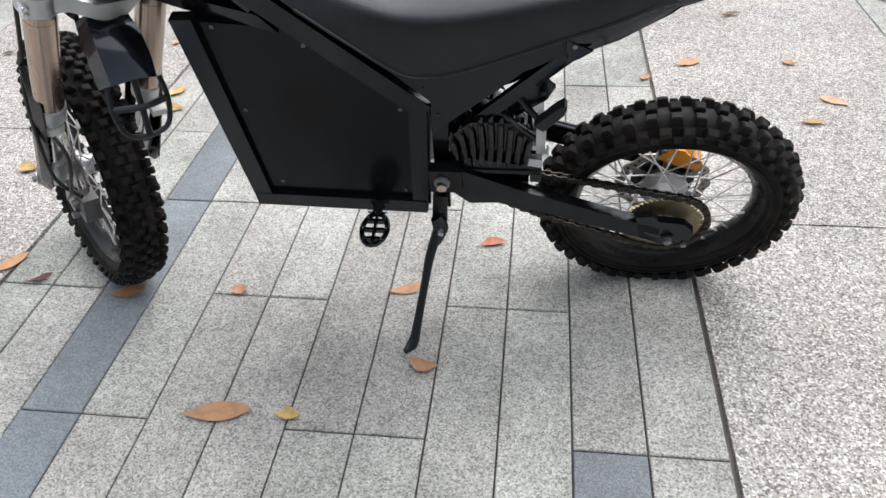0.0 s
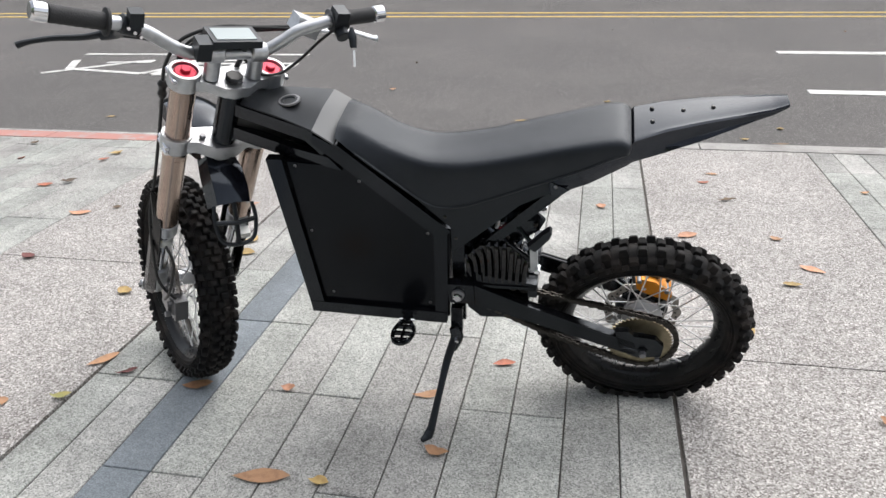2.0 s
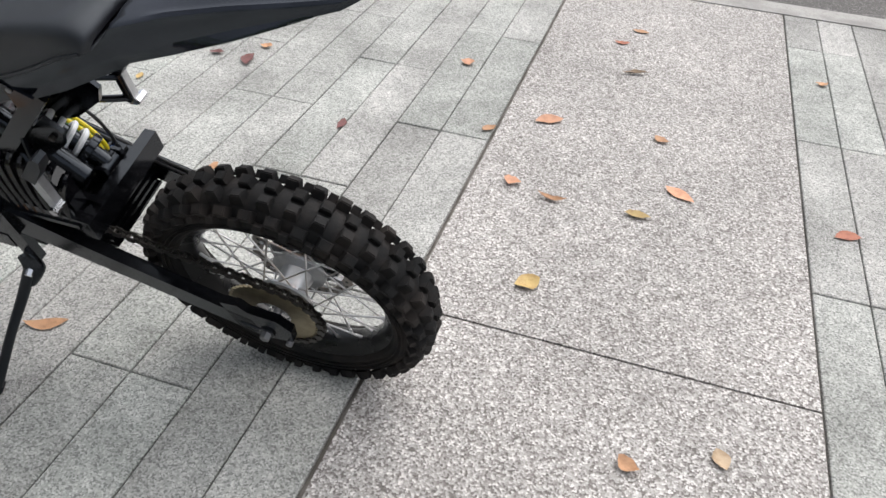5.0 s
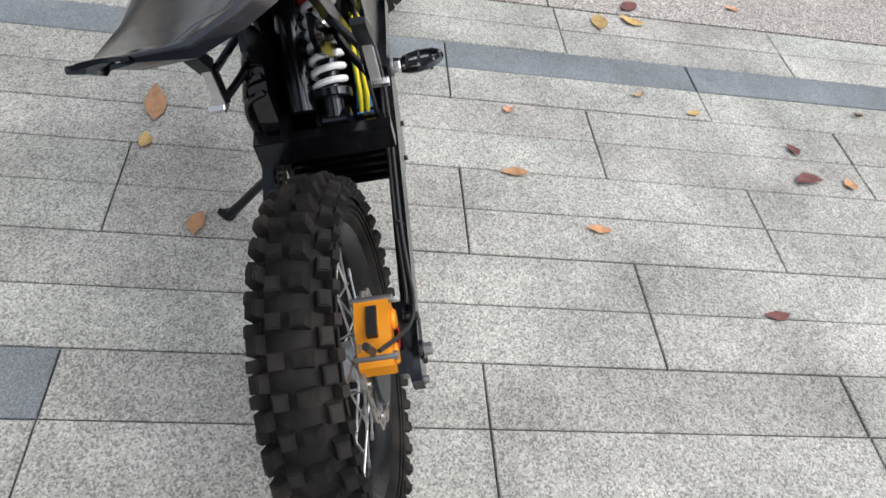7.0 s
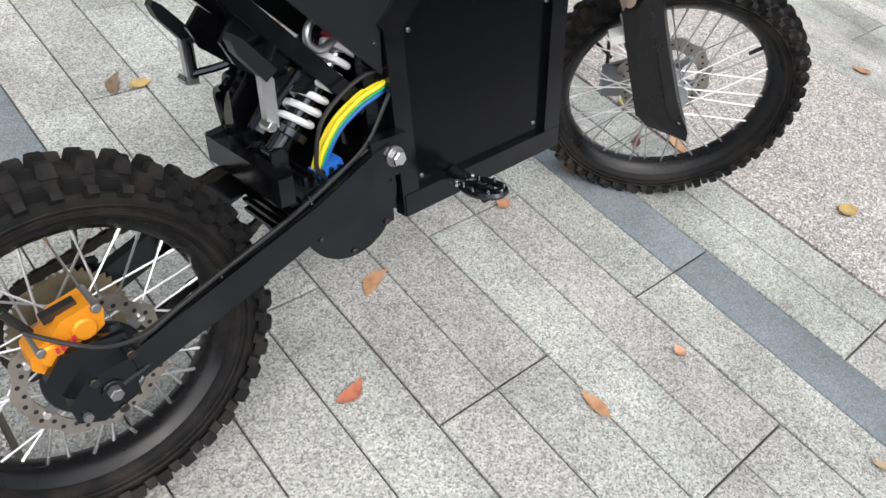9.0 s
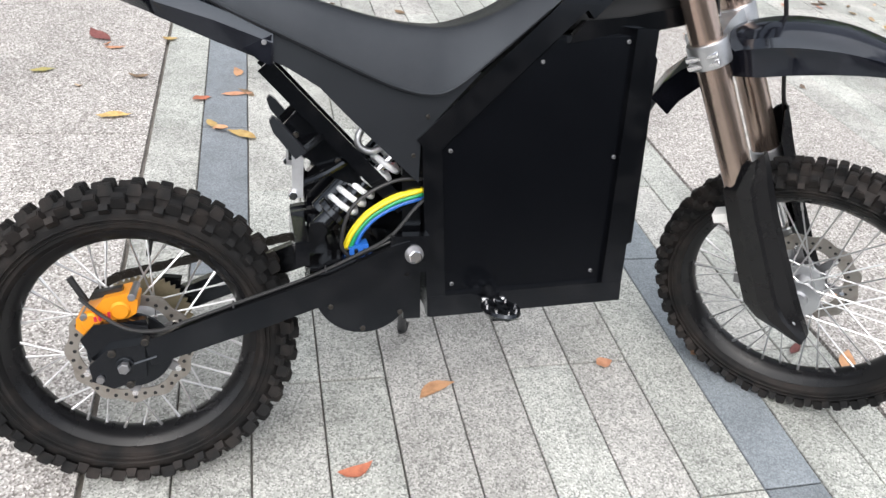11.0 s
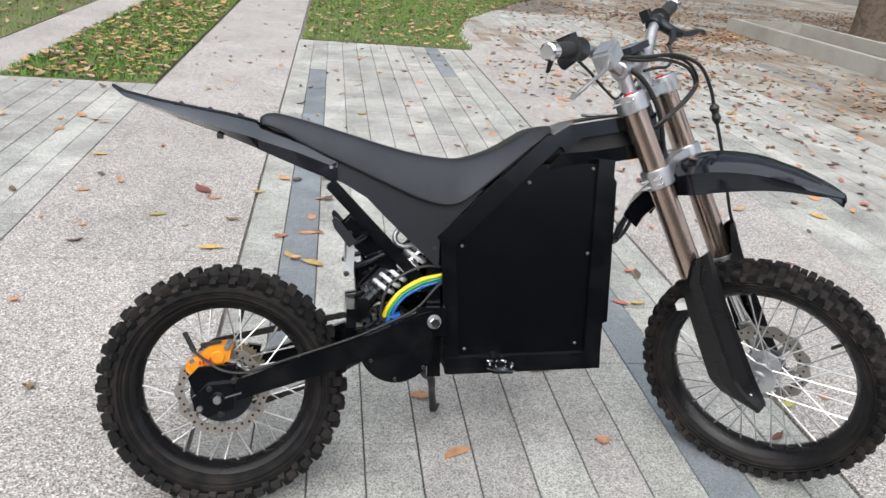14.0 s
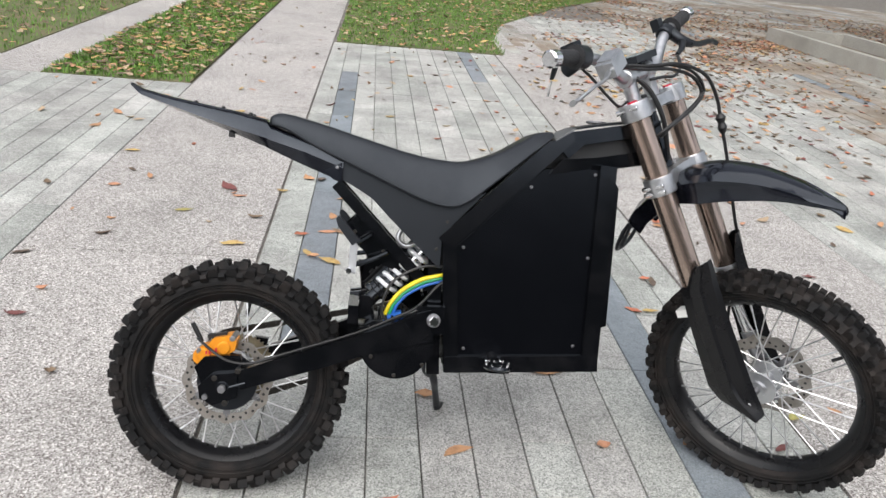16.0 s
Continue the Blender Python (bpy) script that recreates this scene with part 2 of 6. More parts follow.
M["blue_wire"] = material("blue_sleeve", (0.02, 0.13, 0.50), 0.4)
M["cable"] = material("black_cable", (0.012, 0.012, 0.013), 0.4)
M["screen"] = material("display_glass", (0.30, 0.36, 0.37), 0.12, spec=0.6)
M["white_plastic"] = material("white_plastic", (0.72, 0.72, 0.70), 0.5)
M["gun"] = material("dark_hub_alloy", (0.26, 0.26, 0.27), 0.4, 0.8, rough_var=0.1)


# ---- mesh helpers ----
def part(name, bm, mat, parent=None, label="", angle=38.0):
    """Links a bmesh as one mesh object, under a thing or a part."""
    me = bpy.data.meshes.new(name)
    bmesh.ops.recalc_face_normals(bm, faces=bm.faces)
    bm.to_mesh(me)
    bm.free()
    return mesh_part(name, me, mat, parent, label, angle)


def mesh_part(name, me, mat, parent=None, label="", angle=38.0):
    me.materials.append(mat)
    me.polygons.foreach_set("use_smooth", [True] * len(me.polygons))
    me.set_sharp_from_angle(angle=radians(angle))
    ob = new(name, me)
    ob.parent = parent
    if parent and len(me.polygons) < 900:
        # flat faces stay flat beside their rounded edges
        ob.modifiers.new("even_normals", "WEIGHTED_NORMAL").keep_sharp = True
    if label:
        ob["label"] = label
    return ob


def empty(name, m=None, parent=None):
    ob = new(name)
    ob.empty_display_size = 0.05
    ob.parent = parent
    if m is not None:
        ob.matrix_local = m
    return ob


def soften(bm, width, segments=2, least=28):
    es = [e for e in bm.edges if len(e.link_faces) == 2 and e.calc_face_angle(0) > radians(least)]
    bmesh.ops.bevel(bm, geom=es, offset=width, segments=segments, profile=0.6, affect="EDGES", clamp_overlap=True)
    return bm


def basis(way):
    w = Vector(way).normalized()
    u = w.orthogonal().normalized()
    return u, w.cross(u), w


def add_box(bm, m, sx, sy, sz):
    vs = [bm.verts.new(m @ Vector((x * sx / 2, y * sy / 2, z * sz / 2))) for x in (-1, 1) for y in (-1, 1) for z in (-1, 1)]
    for f in ((0, 1, 3, 2), (4, 6, 7, 5), (0, 4, 5, 1), (2, 3, 7, 6), (0, 2, 6, 4), (1, 5, 7, 3)):
        bm.faces.new([vs[i] for i in f])


def box(m, sx, sy, sz, bevel=0.0, segments=2):
    bm = bmesh.new()
    add_box(bm, m, sx, sy, sz)
    return soften(bm, bevel, segments) if bevel else bm


def add_bar(bm, p0, p1, wide, deep, up=(0, 0, 1)):
    """A rectangular bar from p0 to p1; deep lies along up."""
    p0, p1 = Vector(p0), Vector(p1)
    w = (p1 - p0).normalized()
    side = w.cross(Vector(up)).normalized()
    top = side.cross(w)
    m = Matrix((w, side, top)).transposed().to_4x4()
    m.translation = (p0 + p1) / 2
    add_box(bm, m, (p1 - p0).length, wide, deep)


def add_lathe(bm, profile, centre, way, seg=24, close=False):
    """Turns (radius, height) pairs about an axis."""
    u, v, w = basis(way)
    c = Vector(centre)
    rings = []
    for r, h in profile:
        if r < 1e-6:
            rings.append([bm.verts.new(c + w * h)])
        else:
            rings.append([bm.verts.new(c + w * h + (u * math.cos(2 * math.pi * i / seg) + v * math.sin(2 * math.pi * i / seg)) * r) for i in range(seg)])
    pairs = list(zip(rings, rings[1:])) + ([(rings[-1], rings[0])] if close else [])
    for a, b in pairs:
        for i in range(seg):
            j = (i + 1) % seg
            if len(a) == 1 and len(b) == 1:
                continue
            if len(a) == 1:
                bm.faces.new((a[0], b[j], b[i]))
            elif len(b) == 1:
                bm.faces.new((a[i], a[j], b[0]))
            else:
                bm.faces.new((a[i], a[j], b[j], b[i]))


def add_cyl(bm, p0, p1, r0, r1=None, seg=18, bevel=0.0):
    p0, p1 = Vector(p0), Vector(p1)
    r1 = r0 if r1 is None else r1
    d = (p1 - p0).length
    if bevel:
        prof = [(0, 0), (r0 - bevel, 0), (r0, bevel), (r1, d - bevel), (r1 - bevel, d), (0, d)]
    else:
        prof = [(0, 0), (r0, 0), (r1, d), (0, d)]
    add_lathe(bm, prof, p0, p1 - p0, seg)


def cyl(p0, p1, r0, r1=None, seg=18, bevel=0.0):
    bm = bmesh.new()
    add_cyl(bm, p0, p1, r0, r1, seg, bevel)
    return bm


def smooth_line(pts, n=6):
    pts = [Vector(p) for p in pts]
    if len(pts) < 3:
        return pts
    out = []
    for i in range(len(pts) - 1):
        a, b, c, d = pts[max(i - 1, 0)], pts[i], pts[i + 1], pts[min(i + 2, len(pts) - 1)]
        for k in range(n):
            t = k / n
            out.append(0.5 * ((2 * b) + (c - a) * t + (2 * a - 5 * b + 4 * c - d) * t * t + (3 * b - a - 3 * c + d) * t ** 3))
    return out + [pts[-1]]


def add_tube(bm, pts, r, seg=10, n=6, squash=1.0):
    """A round tube along a smooth line through pts; r may be one radius or one for each point."""
    line = smooth_line(pts, n)
    rings, last = [], None
    for i, p in enumerate(line):
        w = (line[min(i + 1, len(line) - 1)] - line[max(i - 1, 0)]).normalized()
        u = basis(w)[0] if last is None else (last - w * last.dot(w)).normalized()
        last = u
        v = w.cross(u)
        rr = r if isinstance(r, (int, float)) else np.interp(i / (len(line) - 1), np.linspace(0, 1, len(r)), r)
        rings.append([bm.verts.new(p + (u * math.cos(2 * math.pi * k / seg) + v * math.sin(2 * math.pi * k / seg) * squash) * rr) for k in range(seg)])
    for a, b in zip(rings, rings[1:]):
        for k in range(seg):
            bm.faces.new((a[k], a[(k + 1) % seg], b[(k + 1) % seg], b[k]))
    bm.faces.new(rings[0][::-1])
    bm.faces.new(rings[-1])


def tube(pts, r, seg=10, n=6, squash=1.0):
    bm = bmesh.new()
    add_tube(bm, pts, r, seg, n, squash)
    return bm


def add_sheet(bm, rows, thick=0.0):
    """A skin over a grid of points, with thickness."""
    g = [[bm.verts.new(p) for p in row] for row in rows]
    fs = [bm.faces.new((a[i], a[i + 1], b[i + 1], b[i])) for a, b in zip(g, g[1:]) for i in range(len(a) - 1)]
    if thick:
        bmesh.ops.recalc_face_normals(bm, faces=bm.faces)
        bmesh.ops.solidify(bm, geom=fs, thickness=thick)


# ---- ground ----
KERB = 3.96


def flat(name, x0, x1, y0, y1, z, mat, label, thick=0.1, category="ground"):
    ob = part(name, box(pose((x0 + x1) / 2, (y0 + y1) / 2, z - thick / 2), x1 - x0, y1 - y0, thick), mat)
    return tagged(ob, label, category, kind="structure")


flat("ground", -250, 250, -250, 250, -0.30, M["asphalt"], "dark ground that reaches the horizon under everything", 0.5)
flat("road", -60, 60, KERB + 0.11, 40, -0.15, M["asphalt"], "grey worn asphalt road beside the pavement", 0.14, "road")
# two unseen walls, added to darken the bike's reflections and block low skylight
flat("wall_north", -60, 60, 27, 28, 9.6, M["shade_wall"], "unseen dark wall across the road, added to darken reflections", 9.8, "wall")
flat("wall_south", -60, 60, -27, -26, 13.0, M["shade_wall"], "unseen dark wall behind the lawns, added to cut skylight", 13.2, "wall")
flat("pavement_bed", -40, 40, -40, KERB - 0.02, -0.012, M["mortar"], "dark mortar bed showing in the paving joints", 0.25, "pavement")

# ---- the motorcycle ----
# Its own axes: ahead, right, up, leaning on its stand towards its left.
LEAN, FOOT_Y = radians(17.6), 1.547
cl, sl = math.cos(LEAN), math.sin(LEAN)
stand_m = Matrix(((-1, 0, 0, 0), (0, -cl, -sl, FOOT_Y), (0, -sl, cl, 0), (0, 0, 0, 1)))
bike = tagged(empty("electric_dirt_bike", stand_m), "black electric dirt bike leaning on its side stand on paving", "motorcycle")


def V(a, b, c):
    """A place on the bike: ahead of the stand, right of the middle, up. The swingarm end is drawn a little short of its full reach."""
    if a < 0.19:
        a = 0.19 + (a - 0.19) * (1 - 0.039 * min(1, max(0, (0.56 - c) / 0.12)))
    return Vector((a, -b, c))


# steering: rake 25 degrees, bars turned far to the right
RAKE, TURNED = radians(24.8), radians(48.0)
HEAD = Vector((0.672, 0.022, 0.959))
s_up = Vector((-math.sin(RAKE), 0, math.cos(RAKE)))
s_ahead = Matrix.Rotation(-TURNED, 3, s_up) @ Vector((math.cos(RAKE), 0, math.sin(RAKE)))
s_left = s_up.cross(s_ahead)


def S(p, r, s):
    """A place on the steered part: ahead of the steering axis, to the right of it, along it from the top clamp."""
    return HEAD + s_ahead * p - s_left * r + s_up * s


def profile_block(pts, half, bevel=0.004, b0=None):
    """A block with an outline in the bike's side view, from b0 to half across."""
    bm = bmesh.new()
    lo = -half if b0 is None else b0
    a = [bm.verts.new(V(x, lo, z)) for x, z in pts]
    b = [bm.verts.new(V(x, half, z)) for x, z in pts]
    bm.faces.new(a)
    bm.faces.new(b[::-1])
    for i in range(len(pts)):
        j = (i + 1) % len(pts)
        bm.faces.new((a[i], b[i], b[j], a[j]))
    return soften(bm, bevel) if bevel else bm


# -- wheels --
def wheel(name, m, R, r_rim, half, pitches, hub_r, disc_r, disc_side, spokes=36, front=False):
    w = empty(name, m, bike)
    # wheel axes: x and z in its plane, y to the left along the axle
    bm = bmesh.new()
    knob = 0.013
    Rc = R - knob
    prof = []
    h = Rc - r_rim
    for i in range(17):
        t = math.pi * (i / 16)
        prof.append((r_rim + h * max(0, math.sin(t)) ** 0.85, -half * 0.93 * math.cos(t) * (1.0 + 0.10 * math.sin(t))))
    prof = [(r_rim - 0.004, -half * 0.55)] + prof[1:-1] + [(r_rim - 0.004, half * 0.55)]
    prof = [(prof[0][0], prof[0][1]), (r_rim + 0.006, -half * 0.82)] + prof[2:-2] + [(r_rim + 0.006, half * 0.82), prof[-1]]
    add_lathe(bm, prof, (0, 0, 0), (0, 1, 0), 96, close=True)
    part("tyre", bm, M["rubber"], w, "black knobbly off-road tyre with brown dust")
    for sgn in (-1, 1):
        for rr, yy in ((r_rim + 0.014, half * 0.89), (r_rim + 0.021, half * 0.955)):
            bm = bmesh.new()
            add_lathe(bm, [(rr - 0.0016, sgn * yy), (rr, sgn * (yy + 0.0022)), (rr + 0.0016, sgn * yy), (rr, sgn * (yy - 0.003))], (0, 0, 0), (0, 1, 0), 72, close=True)
            part("sidewall_rib", bm, M["rubber"], w)
    bm = bmesh.new()
    rnd = random.Random(3 if front else 5)

    blocks = {}

    def knob_block(ang, lat, tilt, sx, sy):
        """One tread block, an object on a mesh shared by its kind."""
        k = (round(sx, 4), round(sy, 4))
        if k not in blocks:
            b = bmesh.new()
            vs = [b.verts.new((z, y * sy / 2 * s, x * sx / 2 * s)) for z, s in ((-0.006, 1.12), (knob, 0.88)) for x, y in ((-1, -1), (1, -1), (1, 1), (-1, 1))]
            for f in ((0, 1, 2, 3), (7, 6, 5, 4), (0, 4, 5, 1), (1, 5, 6, 2), (2, 6, 7, 3), (3, 7, 4, 0)):
                b.faces.new([vs[i] for i in f])
            bmesh.ops.recalc_face_normals(b, faces=b.faces)
            bmesh.ops.bevel(b, geom=[e for e in b.edges if min(v.co.x for v in e.verts) > 0], offset=0.0016, segments=2, affect="EDGES")
            me = bpy.data.meshes.new("knob")
            b.to_mesh(me)
            b.free()
            me.materials.append(M["rubber"])
            blocks[k] = me
        rad = Rc - (abs(lat) / half) ** 2.4 * h * 0.34
        ob = new("knob", blocks[k])
        ob.parent = w
        ob.matrix_local = Matrix.Rotation(-ang, 4, "Y") @ Matrix.Translation((rad + rnd.uniform(-0.0006, 0.0004), lat, 0)) @ Matrix.Rotation(radians(tilt + rnd.uniform(-2, 2)), 4, "Z")

    def add_knob(ang, lat, tilt, sx, sy, hi):
        # on the carcass at lateral place lat
        rad = Rc - (abs(lat) / half) ** 2.4 * h * 0.34
        q = Matrix.Rotation(-ang, 4, "Y") @ Matrix.Translation((rad, lat, 0)) @ Matrix.Rotation(radians(tilt), 4, "Z")
        vs = []
        for z, k in ((-0.006, 1.12), (hi, 0.86)):
            for x, y in ((-1, -1), (1, -1), (1, 1), (-1, 1)):
                vs.append(bm.verts.new(q @ Vector((z, y * sy / 2 * k, x * sx / 2 * k))))
        for f in ((0, 1, 2, 3), (7, 6, 5, 4), (0, 4, 5, 1), (1, 5, 6, 2), (2, 6, 7, 3), (3, 7, 4, 0)):
            bm.faces.new([vs[i] for i in f])

    step = 2 * math.pi / pitches
    tread = half / 0.052
    kx = 0.40 if front else 0.46
    for i in range(pitches):
        a = i * step
        hi = knob * rnd.uniform(0.93, 1.05)
        for sgn in (-1, 1):
            knob_block(a, sgn * 0.0155 * tread, -sgn * 6, R * step * kx, 0.0205 * tread)
            knob_block(a + step * 0.5, sgn * 0.0405 * tread, sgn * 26, R * step * (kx + 0.03), 0.0180 * tread)
            add_knob(a + step * 0.02, sgn * 0.0515 * tread, sgn * 52, R * step * 0.34, 0.013 * tread, knob * 0.55)
        if front:
            knob_block(a + step * 0.5, 0, 0, R * step * 0.38, 0.017)
    part("tread", bm, M["rubber"], w)["kind"] = "stuff"
    # rim
    bm = bmesh.new()
    rw = half * 0.62
    add_lathe(bm, [(r_rim + 0.004, -rw), (r_rim + 0.007, -rw * 0.9), (r_rim - 0.004, -rw * 0.72), (r_rim - 0.016, -rw * 0.35), (r_rim - 0.018, 0), (r_rim - 0.016, rw * 0.35), (r_rim - 0.004, rw * 0.72), (r_rim + 0.007, rw * 0.9), (r_rim + 0.004, rw), (r_rim - 0.002, rw * 1.02), (r_rim - 0.010, rw * 0.8), (r_rim - 0.022, rw * 0.4), (r_rim - 0.024, 0), (r_rim - 0.022, -rw * 0.4), (r_rim - 0.010, -rw * 0.8), (r_rim - 0.002, -rw * 1.02)], (0, 0, 0), (0, 1, 0), 72, close=True)
    part("rim", bm, M["rim"], w, "black alloy rim")
    # hub with two flanges
    hw = 0.030
    bm = bmesh.new()
    add_lathe(bm, [(0, -hw - 0.012), (0.020, -hw - 0.012), (0.022, -hw - 0.004), (hub_r, -hw - 0.004), (hub_r + 0.002, -hw), (hub_r, -hw + 0.005), (hub_r * 0.62, -hw + 0.011), (hub_r * 0.55, 0), (hub_r * 0.62, hw - 0.011), (hub_r, hw - 0.005), (hub_r + 0.002, hw), (hub_r, hw + 0.004), (0.022, hw + 0.004), (0.020, hw + 0.012), (0, hw + 0.012)], (0, 0, 0), (0, 1, 0), 40)
    part("hub", bm, M["alloy"], w, "cast alloy hub")
    # spokes, each a part sharing one mesh a flange
    r_in, r_out = hub_r - 0.004, r_rim - 0.022
    for k in range(spokes):
        side = 1 if k % 2 else -1
        lead = 1 if (k // 2) % 2 else -1
        a1 = 2 * math.pi * k / spokes
        a0 = a1 + lead * radians(52)
        p0 = Vector((r_in * math.cos(a0), side * hw, r_in * math.sin(a0)))
        p1 = Vector((r_out * math.cos(a1), side * 0.004, r_out * math.sin(a1)))
        bm = cyl(p0, p1, 0.0018, seg=6)
        add_cyl(bm, p1 + (p0 - p1) * 0.10, p1, 0.0028, seg=6)
        part("spoke", bm, M["spoke"], w)
    # brake disc with a wavy edge, slots and a dark carrier
    y = disc_side * (hw + 0.016)
    bm = bmesh.new()
    n = 96
    ri = disc_r * (0.70 if front else 0.79)
    rings = []
    for yy in (y - 0.0018, y + 0.0018):
        rings.append([bm.verts.new(((disc_r * (1 + 0.032 * math.cos(12 * 2 * math.pi * i / n))) * math.cos(2 * math.pi * i / n), yy, (disc_r * (1 + 0.032 * math.cos(12 * 2 * math.pi * i / n))) * math.sin(2 * math.pi * i / n))) for i in range(n)])
        rings.append([bm.verts.new(((ri * (1 + 0.03 * math.cos(6 * 2 * math.pi * i / n))) * math.cos(2 * math.pi * i / n), yy, (ri * (1 + 0.03 * math.cos(6 * 2 * math.pi * i / n))) * math.sin(2 * math.pi * i / n))) for i in range(n)])
    o0, i0, o1, i1 = rings
    for i in range(n):
        j = (i + 1) % n
        for q in ((o0[i], o0[j], i0[j], i0[i]), (o1[i], i1[i], i1[j], o1[j]), (o0[i], o1[i], o1[j], o0[j]), (i0[i], i0[j], i1[j], i1[i])):
            bm.faces.new(q)
    part("brake_disc", bm, M["disc"], w, "wavy drilled steel brake disc")
    # the disc is uncut: black plugs paint in the shade of its drilled holes
    for i in range(36):
        a = 2 * math.pi * i / 36
        rr = disc_r * (0.80 + 0.10 * (i % 3) / 2) if front else disc_r * (0.87 + 0.05 * (i % 2))
        bm = bmesh.new()
        add_cyl(bm, (rr * math.cos(a), y - 0.0023, rr * math.sin(a)), (rr * math.cos(a), y + 0.0023, rr * math.sin(a)), 0.0032, seg=8)
        part("disc_hole", bm, M["cable"], w)
    for i in range(6):
        a = 2 * math.pi * (i + 0.5) / 6
        bm = bmesh.new()
        add_bar(bm, (0.03 * math.cos(a), y, 0.03 * math.sin(a)), (ri * 1.02 * math.cos(a), y, ri * 1.02 * math.sin(a)), 0.016, 0.004, (0, 1, 0))
        part("carrier_arm", bm, M["gun"], w)
    bm = bmesh.new()
    add_lathe(bm, [(0.022, y - 0.003), (0.045, y - 0.003), (0.045, y + 0.003), (0.022, y + 0.003)], (0, 0, 0), (0, 1, 0), 32, close=True)
    part("disc_carrier", bm, M["gun"], w)
    for i in range(6):
        a = 2 * math.pi * (i + 0.5) / 6
        bm = bmesh.new()
        add_cyl(bm, (ri * 1.05 * math.cos(a), y - 0.005, ri * 1.05 * math.sin(a)), (ri * 1.05 * math.cos(a), y + 0.005, ri * 1.05 * math.sin(a)), 0.005, seg=8)
        part("rivet", bm, M["chrome"], w)
    if not front:
        bm = bmesh.new()
        add_lathe(bm, [(0.020, y - 0.004), (0.065, y - 0.004), (0.067, y - 0.007), (0.065, y - 0.010), (0.020, y - 0.010)], (0, 0, 0), (0, 1, 0), 40, close=True)
        part("hub_plate", bm, M["matte_black"], w)
    # valve
    a = radians(78 if not front else 15)
    v0, v1 = Vector((r_rim - 0.02, 0, 0)), Vector((r_rim - 0.052, 0.0, 0))
    q = Matrix.Rotation(-a, 3, "Y")
    part("valve", cyl(q @ v0, q @ v1, 0.0042, seg=8), M["cable"], w)
    return w


REAR = V(-0.272, 0.0, 0.262)
rear_wheel = wheel("rear_wheel", Matrix.Translation(REAR), 0.2715, 0.199, 0.0485, 38, 0.050, 0.098, -1)
AX = S(0.064, -0.008, -0.754)
front_m = Matrix((s_ahead, s_left, s_up)).transposed().to_4x4()
front_m.translation = AX
wheel("front_wheel", front_m, 0.2970, 0.236, 0.047, 46, 0.042, 0.105, 1, front=True)

# rear sprocket and chain, on the left
bm = bmesh.new()
ns = 48
prof_r = 0.082
o = []
for yy in (-0.062, -0.066):
    ro = [bm.verts.new(REAR + V((prof_r + (0.004 if i % 2 else -0.003)) * math.cos(math.pi * i / ns), yy, (prof_r + (0.004 if i % 2 else -0.003)) * math.sin(math.pi * i / ns))) for i in range(2 * ns)]
    rin = [bm.verts.new(REAR + V(0.034 * math.cos(math.pi * i / ns), yy, 0.034 * math.sin(math.pi * i / ns))) for i in range(2 * ns)]
    o.append((ro, rin))
for i in range(2 * ns):
    j = (i + 1) % (2 * ns)
    bm.faces.new((o[0][0][i], o[0][0][j], o[0][1][j], o[0][1][i]))
    bm.faces.new((o[1][0][i], o[1][1][i], o[1][1][j], o[1][0][j]))
    bm.faces.new((o[0][0][i], o[1][0][i], o[1][0][j], o[0][0][j]))
    bm.faces.new((o[0][1][i], o[0][1][j], o[1][1][j], o[1][1][i]))
part("sprocket", bm, M["brass"], rear_wheel).matrix_local = Matrix.Translation(-REAR)


def chain_line():
    """Centres of links round both sprockets."""
    c0, r0, c1, r1 = (-0.272, 0.266), 0.086, (0.115, 0.392), 0.042
    d = math.hypot(c1[0] - c0[0], c1[1] - c0[1])
    base = math.atan2(c1[1] - c0[1], c1[0] - c0[0])
    off = math.acos((r0 - r1) / d)
    pts = []
    a_up, a_dn = base + off, base - off
    for i in range(25):
        t = a_up + (2 * math.pi - 2 * off) * i / 24
        pts.append((c0[0] + r0 * math.cos(t), c0[1] + r0 * math.sin(t)))
    for i in range(13):
        t = a_dn + (a_up - a_dn) * i / 12
        pts.append((c1[0] + r1 * math.cos(t), c1[1] + r1 * math.sin(t)))
    pts.append(pts[0])
    # let the lower run sag
    dense = []
    for (x0, z0), (x1, z1) in zip(pts, pts[1:]):
        n = max(1, int(math.hypot(x1 - x0, z1 - z0) / 0.0125 + 0.5))
        for k in range(n):
            t = k / n
            sag = 0.014 * math.sin(math.pi * t) if n > 12 and z0 < 0.33 else 0
            dense.append((x0 + (x1 - x0) * t, z0 + (z1 - z0) * t - sag))
    return dense


bm = bmesh.new()
links = chain_line()
for i, (p, q) in enumerate(zip(links, links[1:] + links[:1])):
    for bb in ((-0.0585, -0.0695) if i % 2 else (-0.0608, -0.0672)):
        add_bar(bm, V(p[0], bb, p[1]), V(q[0], bb, q[1]), 0.0020, 0.0130, (0, 0, 1))
    add_cyl(bm, V(p[0], -0.0578, p[1]), V(p[0], -0.0702, p[1]), 0.0038, seg=6)
part("drive_chain", bm, M["chain"], bike, "oiled black roller chain")
bm = bmesh.new()
add_lathe(bm, [(0, -0.004), (0.030, -0.004), (0.030, 0.004), (0, 0.004)], V(0.115, -0.064, 0.385), (0, 1, 0), 26)
part("drive_sprocket", bm, M["gun"], bike)

